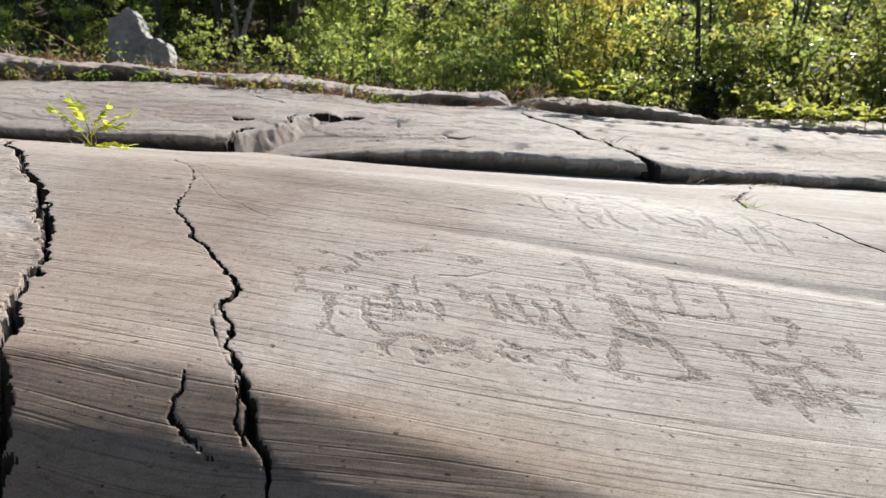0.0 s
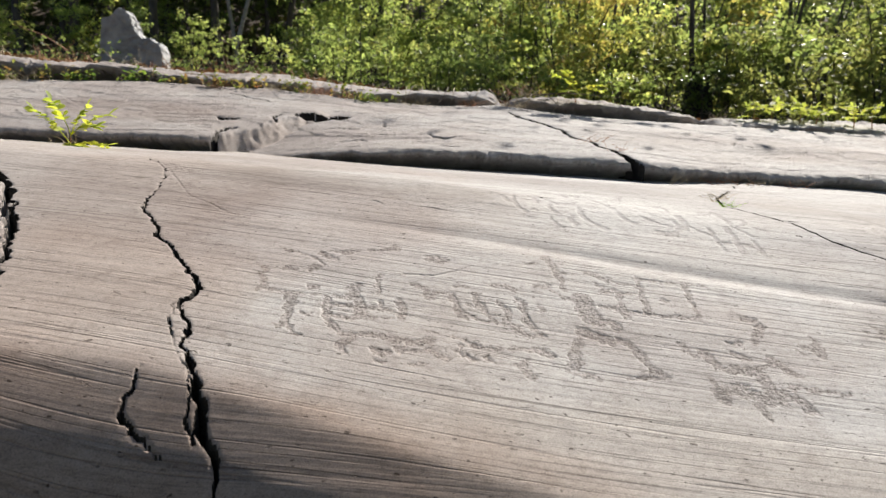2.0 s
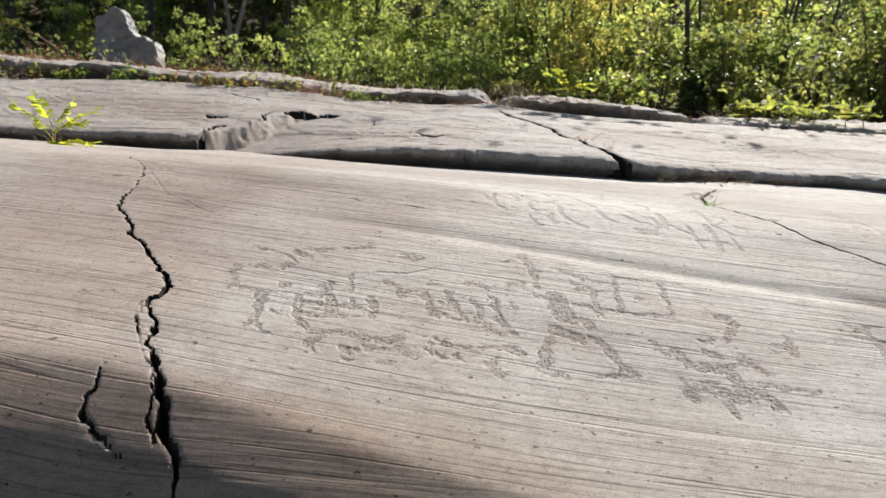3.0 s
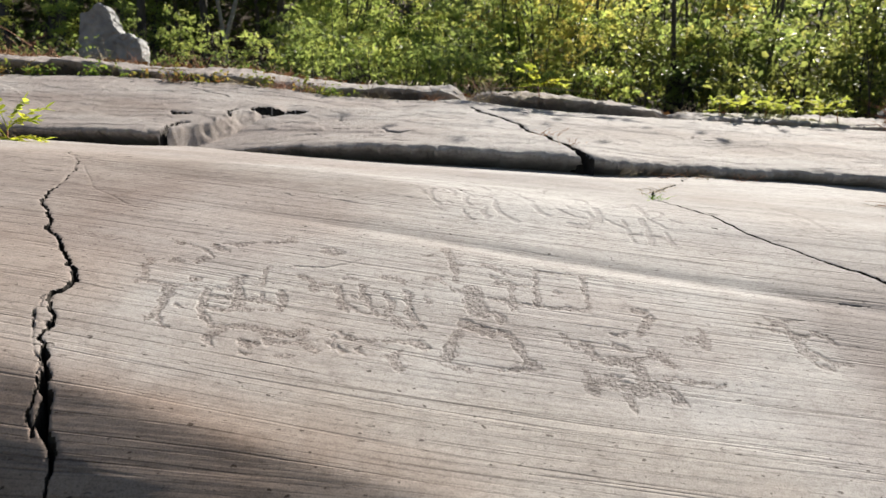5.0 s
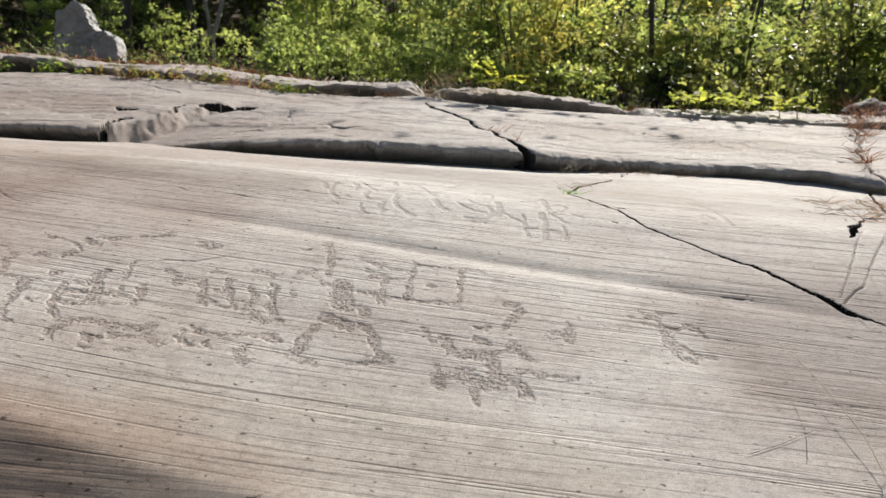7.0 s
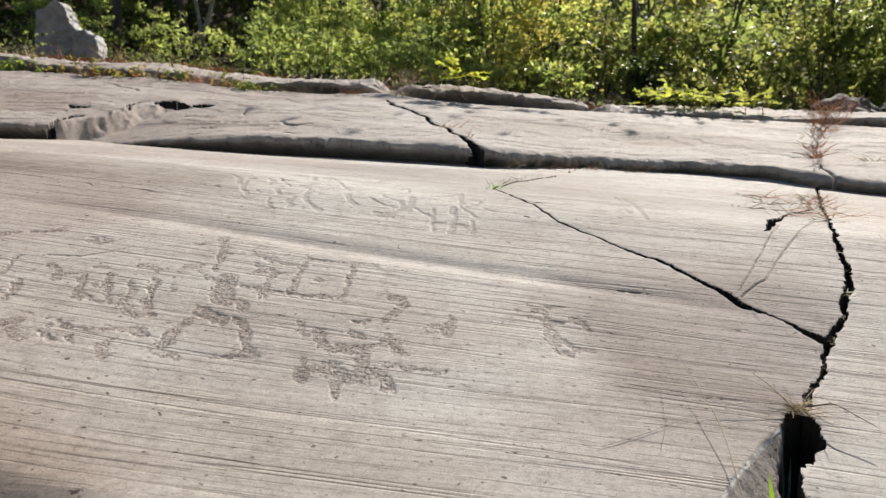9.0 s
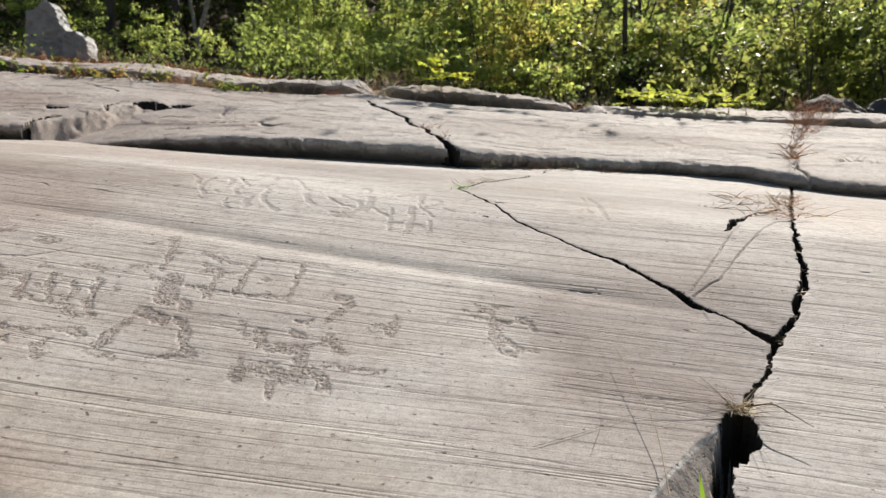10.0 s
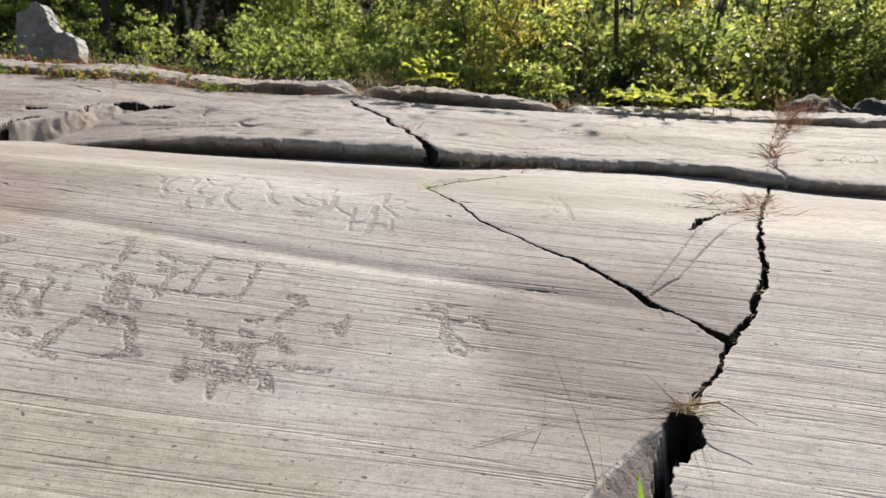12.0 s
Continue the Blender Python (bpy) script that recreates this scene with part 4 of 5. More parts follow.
def rim_piece(x0, x1, height, seed, label, top_mat=LEDGE):
    xs = np.linspace(x0, x1, int((x1 - x0) / 0.011) + 2)
    ds = np.concatenate([np.linspace(-0.05, 0.07, 16), np.linspace(0.085, 0.55, 18)])
    qx, qd = np.meshgrid(xs, ds)
    front = np.interp(qx, RIM_FRONT_X, RIM_FRONT_Y) + 0.035 * fbm(qx * 2.5, qd * 0, seed, 4)
    # fissures and broken-out blocks along the front
    notch = np.clip(vnoise(qx * 8, 0 * qx, seed + 13) + 0.6 * vnoise(qx * 23, 0 * qx, seed + 15) - 0.35, 0, 0.6)
    front = front + 0.10 * notch
    qy = front + qd
    top = np.interp(qx, RIM_X, RIM_LIP) + height + 0.008 * fbm(qx * 3, qd * 6, seed + 3, 3) + 0.006 * np.round(1.5 * fbm(qx * 2.2, qd * 9, seed + 11, 3)) - 0.010 + (0.22 - np.interp(qx, [-0.7, -0.15, 1.25, 1.5], [0.0, 0.04, 0.04, 0.0])) * np.clip(qd, 0, 0.34) - 0.05 * np.clip(qd - 0.25, 0, 1)
    ends = np.minimum(qx - x0, x1 - qx) - 0.05
    top = top + 0.016 * (shards(qx * 3.2, qd * 9 + qx, seed + 17) - 0.5)
    fall = soft_above(0.012 + 0.012 * vnoise(qx * 17, qd * 0, seed + 5) - qd, 0.006) * 6.0 + soft_above(-ends, 0.05) * 1.6
    qz = top - fall + 0.006 * fbm(qx * 20, qd * 60, seed + 7, 3)
    qy = qy + 0.02 * fbm(qx * 8, qz * 30, seed + 9, 3) * (qd < 0.07)
    qy = qy + 2.0 * np.clip(fall - 0.014, 0, 0.08)
    whole = tagged(new("low_outcrop"), label, "rock")
    face = (fall > 0.02)[1:, 1:]
    patch("outcrop_top", qx, qy, qz, ~face, top_mat, whole)
    patch("outcrop_front", qx, qy, qz, face, RIM, whole)


rim_piece(-4.6, 0.42, 0.004, 101, "long low sandstone rim with a dark broken front")
rim_piece(0.40, 1.62, 0.014, 113, "short sandstone rim with a dark fissured front", RIM)
rim_piece(1.60, 3.9, 0.0, 127, "thin pale sandstone rim half under yellow ferns")

gxs = np.concatenate([np.linspace(-400, -30, 12), np.linspace(-26, -7, 20), np.linspace(-6.5, 7.5, 120), np.linspace(8, 27, 20), np.linspace(31, 400, 12)])
gys = np.concatenate([np.linspace(-400, -12, 10), np.linspace(-10, 3.8, 24), np.linspace(3.9, 12, 120), np.linspace(12.5, 40, 40), np.linspace(45, 400, 12)])
hx, hy = np.meshgrid(gxs, gys)
tagged(patch("ground", hx, hy, ground_height(hx, np.minimum(hy, 90)), np.ones((len(gys) - 1, len(gxs) - 1), bool), FLOOR), "brown leaf-littered forest floor rising behind the rock", "ground", kind="structure")


# ---- the outcrop goes on to both sides and down in front ----
def outer_height(x, y):
    near = np.clip(x, -2.1, 3.0)
    return carved_height(near, y) - 0.1 * np.abs(x - near) - 1.6 * soft_above(np.abs(x - 0.4) - 4.6, 0.3)


def outer_ledge(x, y):
    near = np.clip(x, -3.4, 4.2)
    front = np.clip((np.interp(x, EDGE_X, EDGE_Y) + 0.03 - y) / 0.06, 0, 1)
    return ledge_height(near, y) - 0.06 * np.abs(x - near) - 0.16 * front - 1.6 * soft_above(np.abs(x - 0.4) - 5.2, 0.3)


outcrop = tagged(new("bedrock"), "broad grey sandstone outcrop going on around the carved slab", "rock", kind="structure")
run = np.linspace(0, 1, 40)[None] ** 1.4
for sign in (-1, 1):
    ys = np.linspace(0.66, 3.05, 60)[:, None]
    start = 0.46 + sign * (0.44 + 0.655 * ys)
    bx = start + run * (sign * 5.4 + 0.4 - start)
    by = ys + 0 * bx
    bz = outer_height(bx, by) - 0.003
    patch("side_slope", bx, by, bz, np.ones((59, 39), bool), ROCK, outcrop)
    ys = np.concatenate([np.linspace(2.5, 3.1, 22), np.linspace(3.15, 4.45, 20)])[:, None]
    start = 0.46 + sign * (0.53 + 0.70 * ys)
    bx = start + run * (sign * 6.0 + 0.4 - start)
    by = ys + 0 * bx
    patch("side_ledge", bx, by, outer_ledge(bx, by) - 0.012, np.ones((41, 39), bool), LEDGE, outcrop)
bx, by = np.meshgrid(np.linspace(-5.0, 5.8, 220), np.concatenate([np.linspace(0.66, -0.6, 40)]))
bz = outer_height(bx, np.full(bx.shape, 0.66)) - (0.66 - by) * (0.72 + 0.12 * fbm(bx * 2, by * 3, 151, 3)) + 0.006 * fbm(bx * 5, by * 12, 153, 3) * (by < 0.62)
patch("front_slope", bx, by, np.maximum(bz, 0.3), np.ones((39, 219), bool), ROCK, outcrop)


# ---- the wood behind ----
def tube(path, radii, sides=6):
    """A tapered round stem along places: its points and quads."""
    path = np.asarray(path, float)
    ways = np.gradient(path, axis=0)
    ways /= np.linalg.norm(ways, axis=1)[:, None] + 1e-9
    aside = np.cross(ways, np.where(np.abs(ways[:, 2:]) > 0.9, [[1.0, 0, 0]], [[0, 0, 1.0]]))
    aside /= np.linalg.norm(aside, axis=1)[:, None] + 1e-9
    up = np.cross(aside, ways)
    a = np.linspace(0, 2 * math.pi, sides, endpoint=False)
    ring = np.cos(a)[None, :, None] * aside[:, None] + np.sin(a)[None, :, None] * up[:, None]
    pts = path[:, None] + ring * np.asarray(radii, float)[:, None, None]
    n = len(path)
    i, j = np.meshgrid(np.arange(n - 1), np.arange(sides), indexing="ij")
    k = (j + 1) % sides
    return pts.reshape(-1, 3), np.stack([i * sides + j, i * sides + k, (i + 1) * sides + k, (i + 1) * sides + j], -1).reshape(-1, 4)


def joined(pieces):
    verts, faces, n = [], [], 0
    for v, f in pieces:
        verts.append(v)
        faces.append(f + n)
        n += len(v)
    return np.concatenate(verts), np.concatenate(faces)


def leaf_quads(rng, centres, length, width, droop=0.35):
    """Pointed leaves, each folded a little along its rib: two triangles."""
    n = len(centres)
    az, el = rng.uniform(0, 2 * math.pi, n), rng.normal(-droop, 0.45, n)
    way = np.stack([np.cos(az) * np.cos(el), np.sin(az) * np.cos(el), np.sin(el)], 1)
    side = np.cross(way, rng.normal(0, 0.5, (n, 3)) + [0, 0, 1.0])
    side /= np.linalg.norm(side, axis=1)[:, None] + 1e-9
    nor = np.cross(side, way)
    ln, wd = length * rng.uniform(0.6, 1.25, n)[:, None], width * rng.uniform(0.7, 1.2, n)[:, None]
    base, tip = centres - way * ln * 0.5, centres + way * ln * 0.5
    lift = nor * wd * 0.12
    v = np.stack([base, centres + side * wd * 0.5 + lift - way * ln * 0.08, tip, centres - side * wd * 0.5 + lift - way * ln * 0.08], 1).reshape(-1, 3)
    q = np.arange(n)[:, None] * 4
    return v, np.concatenate([q + [0, 1, 2], q + [0, 2, 3]])


def grow(rng, start, way, length, radius, bend, steps=8):
    """A wandering stem: places and radii."""
    p, w, out = np.array(start, float), np.array(way, float), []
    for k in range(steps + 1):
        out.append(p.copy())
        w = w + rng.normal(0, bend, 3) + [0, 0, 0.03]
        w /= np.linalg.norm(w)
        p = p + w * length / steps
    return np.array(out), radius * np.linspace(1, 0.35, steps + 1)


def make_tree(name, seed, height, radius, lean, stems, limbs, limb_from, limb_len, clumps, per_clump, spread, leaf, leaf_mat, bark_mat):
    """A tree or shrub: tapered stems with limbs, and a crown of many leaves in clumps."""
    rng = np.random.default_rng(seed)
    root = new(name)
    wood, ends = [], []
    for s in range(stems):
        a = rng.uniform(0, 2 * math.pi)
        tilt = lean * rng.uniform(0.3, 1.0)
        path, rad = grow(rng, (0.06 * s * math.cos(a), 0.06 * s * math.sin(a), -0.12), (tilt * math.cos(a), tilt * math.sin(a), 1), height * rng.uniform(0.75, 1.0), radius * rng.uniform(0.7, 1.0), 0.07, 12)
        wood.append(tube(path, rad, 6))
        for _ in range(limbs):
            k = rng.integers(max(1, int(limb_from * 12)), 12)
            b = rng.uniform(0, 2 * math.pi)
            lp, lr = grow(rng, path[k], (math.cos(b), math.sin(b), rng.uniform(0.1, 0.9)), limb_len * rng.uniform(0.5, 1.0), rad[k] * 0.5, 0.16, 6)
            wood.append(tube(lp, lr, 3))
            ends.extend(lp[2:])
            for _ in range(2):
                j = rng.integers(2, 6)
                tp, tr = grow(rng, lp[j], rng.normal(0, 1, 3) + [0, 0, 0.3], limb_len * 0.35, lr[j] * 0.5, 0.2, 4)
                wood.append(tube(tp, tr, 3))
                ends.extend(tp[1:])
        ends.extend(path[9:])
    mesh_of("trunk", *joined(wood), bark_mat, root)
    ends = np.array(ends)
    centres = ends[rng.integers(0, len(ends), clumps)] + rng.normal(0, spread * 0.7, (clumps, 3))
    centres = centres[centres[:, 2] > 0.12]
    size = spread * rng.uniform(0.35, 1.0, len(centres))
    spots = np.repeat(centres, per_clump, 0) + rng.normal(0, 1, (len(centres) * per_clump, 3)) * np.repeat(size, per_clump)[:, None] * [1, 1, 0.55]
    spots = spots[spots[:, 2] > 0.05]
    mesh_of("crown", *leaf_quads(rng, spots, leaf, leaf * 0.55), leaf_mat, root, smooth=False)
    return root


def planted(x, y, turn, size):
    return Matrix.LocRotScale((x, y, float(ground_height(np.array([x]), np.array([y]))[0])), Euler((0, 0, radians(turn))), (size, size, size))


def copy_sized(ob, m, size):
    made = copy_thing(ob, m)
    made.scale = (size, size, size)
    return made


# name, (seed, height, radius, lean, stems, limbs, limb start, limb length, clumps, leaves a clump, spread, leaf, leaf material, bark), label, group
KINDS = {
    "fresh": ("shrub", (1, 2.1, 0.020, 0.35, 5, 6, 0.10, 0.80, 105, 18, 0.115, 0.095, LEAF_GREEN, BARK), "green leafy shrub at the wood's edge", "shrubs behind the rock"),
    "lime": ("shrub", (2, 2.0, 0.018, 0.40, 5, 6, 0.08, 0.75, 105, 18, 0.11, 0.088, LEAF_LIME, BARK), "sunlit yellow-green leafy shrub", "shrubs behind the rock"),
    "gold": ("shrub", (3, 2.4, 0.016, 0.30, 3, 7, 0.15, 0.70, 80, 17, 0.11, 0.085, LEAF_GOLD, BARK), "slender shrub turning yellow and russet", "shrubs behind the rock"),
    "low_fresh": ("low_shrub", (11, 0.80, 0.009, 0.45, 6, 4, 0.08, 0.34, 46, 11, 0.075, 0.078, LEAF_GREEN, BARK), "low green leafy shrub behind the rock rim", "low shrubs"),
    "low_lime": ("low_shrub", (12, 0.76, 0.009, 0.50, 6, 4, 0.06, 0.34, 46, 11, 0.075, 0.072, LEAF_LIME, BARK), "low sunlit yellow-green shrub behind the rock rim", "low shrubs"),
    "olive": ("shrub", (21, 2.1, 0.018, 0.38, 5, 6, 0.06, 0.75, 100, 17, 0.115, 0.095, LEAF_OLIVE, BARK), "olive-green shrub with dark gaps between its leaves", "shrubs behind the rock"),
    "low_olive": ("low_shrub", (22, 0.80, 0.009, 0.45, 6, 4, 0.06, 0.34, 46, 11, 0.075, 0.078, LEAF_OLIVE, BARK), "low olive-green shrub behind the rock rim", "low shrubs"),
    "low_deep": ("low_shrub", (13, 0.90, 0.010, 0.35, 5, 4, 0.05, 0.32, 44, 11, 0.075, 0.075, LEAF_DEEP, BARK), "low shrub with its shade put into dark leaf colour", "low shrubs"),
    "sapling": ("young_tree", (4, 4.4, 0.032, 0.12, 2, 12, 0.06, 1.2, 140, 20, 0.15, 0.105, LEAF_GREEN, BARK), "thin young tree with bright green leaves", "young trees"),
    "sunny": ("young_tree", (5, 4.2, 0.030, 0.15, 2, 12, 0.06, 1.2, 140, 20, 0.15, 0.10, LEAF_LIME, BARK), "thin young tree with yellow-green leaves", "young trees"),
    "deep": ("understorey_tree", (7, 4.0, 0.035, 0.15, 2, 9, 0.05, 1.5, 110, 20, 0.20, 0.14, LEAF_DEEP, BARK), "understorey tree with its shade put into dark leaf colour", "understorey trees"),
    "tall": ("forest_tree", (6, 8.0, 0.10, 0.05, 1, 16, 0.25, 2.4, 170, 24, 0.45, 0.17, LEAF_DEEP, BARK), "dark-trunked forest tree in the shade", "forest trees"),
}
PLANTING = {
    "fresh": [(-1.6, 13.4, 1), (0.7, 10.6, 0.85), (-2.6, 14.4, 0.9), (1.6, 9.6, 0.8), (-4.9, 14.2, 0.6), (-6.2, 14.9, 0.7), (1.1, 12.4, 1.1), (5.6, 9.2, 1.1), (5.9, 8, 1), (6.6, 9.3, 0.8)],
    "lime": [(5.7, 9, 0.85), (6.6, 10.4, 0.9), (1.7, 11.6, 0.9), (2, 13, 1), (-7.6, 12.8, 0.6), (-6.8, 14, 0.8), (7.3, 11.2, 1), (-2.1, 12.6, 0.7), (0.2, 11.4, 0.75), (-2.5, 13.2, 0.7), (1.7, 8.9, 0.8), (1.35, 9.5, 0.9), (-1, 14.6, 1), (2.1, 10.6, 0.6), (-8.4, 13.4, 0.6), (6.2, 8.6, 0.9)],
    "gold": [(1.45, 8.4, 0.9), (1.2, 10.2, 1.1), (1.9, 9.3, 1), (1.3, 7.7, 0.55), (1.65, 8.1, 0.5), (4.3, 11, 1.2)],
    "low_fresh": [(-1.1, 8.2, 0.87), (-0.3, 8.8, 1.02), (0.4, 9, 1.07), (1.1, 8.6, 0.97), (1.7, 8, 0.92), (-2.3, 9.4, 0.87), (-0.3, 12.4, 1.4), (0.2, 13.6, 1.27)],
    "low_lime": [(-1.5, 8.8, 0.92), (-0.7, 9.2, 1.02), (0, 8.4, 0.87), (0.75, 8, 0.92), (1.35, 7.4, 0.76), (2, 7.2, 0.87), (-0.9, 12, 1.27), (-1.5, 11.6, 1.4)],
    "olive": [(3.3, 8.7, 0.6), (3.9, 9.9, 0.7), (4.9, 8.1, 0.85), (6.9, 10.2, 1.1), (3.5, 8.2, 0.6), (3.1, 10.8, 0.7), (5.2, 7.2, 0.62), (2.6, 9.8, 0.7), (2.35, 11.4, 0.9), (4.9, 10.4, 0.8), (5, 9.6, 0.75)],
    "low_olive": [(3.6, 7.8, 1.07), (4.4, 7.2, 0.87), (3.3, 7, 0.76), (2.3, 8.9, 1.15), (4.1, 7.3, 1.4)],
    "low_deep": [(2.75, 8, 0.79), (4.25, 8.8, 1.12), (2.96, 8.55, 0.92)],
    "sapling": [(-1.8, 15.6, 1), (0.6, 15, 1.05), (2.8, 12.6, 1), (-6.2, 17.8, 1), (5, 12.8, 1.05), (-7.2, 17.2, 1), (7.4, 12.4, 1.1)],
    "sunny": [(-1.7, 14.9, 0.95), (-2.4, 15.4, 1), (-0.3, 14.2, 0.9), (1.8, 14.6, 1.1), (4, 13.4, 1), (6.4, 13.8, 1.1), (-2.2, 16.8, 1.1), (8.6, 15.2, 1.2)],
    "deep": [(-10.6, 18.4, 1), (-9.2, 19.8, 1.1), (-7.8, 20.6, 1), (-6.3, 19, 1), (-4.6, 20.6, 1.1), (-2.8, 21, 1), (-0.5, 23, 1.1), (2.8, 21.6, 1), (4.8, 20.4, 1), (6.8, 21, 1), (9, 20.6, 1), (11.2, 21, 1), (-12.6, 20.5, 1.1), (-11.4, 23.5, 1.3), (-8.6, 24, 1.3), (-5.6, 24.5, 1.3), (-2.6, 25, 1.2), (0.6, 25.5, 1.2), (3.8, 25, 1.2), (7.2, 25.5, 1.2), (10.6, 25, 1.2), (-14, 26, 1.3), (-10, 27, 1.3), (-4, 28, 1.3), (2, 28.5, 1.3), (8.5, 28.5, 1.3), (14, 24, 1.3), (13.5, 28, 1.3)],
    # the last ten are added out of view, behind and beside the camera
    "tall": [(-4.6, 19.5, 0.9), (-3.9, 22.5, 1), (-9.5, 18.5, 1), (-8.3, 21.5, 1.1), (-7.2, 19.2, 0.9), (-6.2, 20.6, 1), (-11.5, 22, 1.1), (-12.8, 18, 1), (-10.6, 27.5, 1.3), (-6.6, 28, 1.2), (-14.5, 27, 1.3), (-9, -9, 1.5), (-5.5, -7.5, 1.4), (-2, -9.5, 1.5), (1.5, -7.8, 1.4), (5, -9.2, 1.5), (8.6, -7.6, 1.4), (-8.5, -4, 1.3), (9.5, -3.5, 1.3), (-11, 1, 1.2), (11.5, 0.5, 1.2)],
}
dice = random.Random(5)
for kind, (title, shape, label, group) in KINDS.items():
    first = tagged(make_tree(title, *shape), label, title.replace("_", " "), group)
    for k, (x, y, size) in enumerate(PLANTING[kind]):
        m = planted(x, y, dice.uniform(0, 360), size)
        if k == 0:
            first.matrix_basis = m
        else:
            m2 = Matrix.LocRotScale(m.translation, m.to_quaternion(), None)
            copy_sized(first, m2, size)


def single_trunk(x, y, parts, mat, label):
    """A thin tree by its stems: each (start, way, length, radius), the first one the trunk."""
    rng = np.random.default_rng(int(abs(x) * 100))
    root = tagged(new("slender_tree"), label, "tree", "slender trees")
    root.location = (x, y, float(ground_height(np.array([x]), np.array([y]))[0]))
    for k, (start, way, length, radius) in enumerate(parts):
        path, rad = grow(rng, start, way, length, radius, 0.03, 10)
        mesh_of("trunk" if k == 0 else "limb", *tube(path, rad * 1.2, 8), mat, root)
    top = parts[-1][2]
    spots = np.array([0, 0, top * 0.85]) + rng.normal(0, 1, (int(340 * top), 3)) * [0.18 * top, 0.18 * top, 0.07 * top]
    mesh_of("crown", *leaf_quads(rng, spots, 0.1, 0.055), LEAF_GREEN, root, smooth=False)


single_trunk(-4.815, 17.13, [((0, 0, -0.1), (0.02, 0, 1), 0.75, 0.055), ((0, 0, 0.55), (0.28, 0, 1), 5.5, 0.045), ((0, 0, 0.55), (-0.10, 0, 1), 5.5, 0.04)], PALE_BARK, "pale forked slender tree trunk")
single_trunk(-3.98, 17.9, [((0, 0, -0.1), (0.22, 0, 1), 6.0, 0.075), ((0.25, 0, 0.95), (0.9, 0, 0.75), 2.6, 0.04)], BARK, "dark leaning tree with a side limb")
single_trunk(2.36, 15.37, [((0, 0, -0.1), (-0.03, 0, 1), 6.5, 0.085)], PALE_BARK, "pale straight birch trunk")
single_trunk(2.95, 8.75, [((0, 0, -0.1), (0.01, 0, 1), 3.4, 0.032)], BARK, "thin dark trunk rising out of a charred stump")


def charred_stump(x, y, height, width):
    """A squat black stump, wider at the foot, with a broken hollow top."""
    rings, sides = 14, 22
    k, a = np.meshgrid(np.linspace(0, 1, rings), np.linspace(0, 2 * math.pi, sides, endpoint=False), indexing="ij")
    r = 0.5 * width * (0.72 + 0.5 * (1 - k) ** 3) * (1 + 0.22 * vnoise(2.2 * np.cos(a) + 9, 2.2 * np.sin(a) + 3 * k, 171) + 0.10 * vnoise(6 * np.cos(a), 6 * np.sin(a) + 5 * k, 173))
    z = height * k * (1 + 0.28 * vnoise(2.6 * np.cos(a) + 4, 2.6 * np.sin(a), 175) * k) - 0.08
    outer = np.stack([r * np.cos(a), r * np.sin(a), z], -1)
    inner = outer[-1:] * [0.72, 0.72, 1.0] - [0, 0, 0.22 * height]
    pts = np.concatenate([outer, inner]).reshape(-1, 3)
    i, j = np.meshgrid(np.arange(rings), np.arange(sides), indexing="ij")
    n = (j + 1) % sides
    quads = np.stack([i * sides + j, i * sides + n, (i + 1) * sides + n, (i + 1) * sides + j], -1).reshape(-1, 4)
    ob = tagged(mesh_of("tree_stump", pts, quads, CHAR), "squat charred black stump among the shrubs", "stump")
    ob.location = (x, y, float(ground_height(np.array([x]), np.array([y]))[0]))


charred_stump(2.95, 8.55, 0.62, 0.34)
for x, y, lean, thick in ((3.9, 8.6, 0.06, 0.022), (4.25, 9.6, 0.10, 0.02), (5.1, 8.4, -0.04, 0.024), (3.35, 9.2, -0.08, 0.02), (4.7, 9.4, 0.16, 0.018), (5.9, 9.0, 0.03, 0.025), (2.1, 9.4, 0.05, 0.02), (1.55, 11.0, -0.10, 0.028), (0.85, 12.0, 0.05, 0.03), (-1.5, 14.0, 0.12, 0.035), (3.0, 11.6, 0.02, 0.03), (6.4, 10.0, -0.05, 0.025)):
    single_trunk(x, y, [((0, 0, -0.1), (lean, 0, 1), 3.0, thick), ((lean * 0.9, 0, 0.9), (lean + 0.35, 0.1, 1), 1.2, thick * 0.5)], BARK, "thin dark sapling stem among the shrubs")
for x, y, lean in ((-8.9, 15.5, 0.0), (-8.0, 16.0, 0.02), (-6.2, 15.8, 0.03), (-5.2, 17.0, -0.02)):
    single_trunk(x, y, [((0, 0, -0.1), (lean, 0, 1), 6.5, 0.09)], BARK, "straight dark forest trunk in the shade")


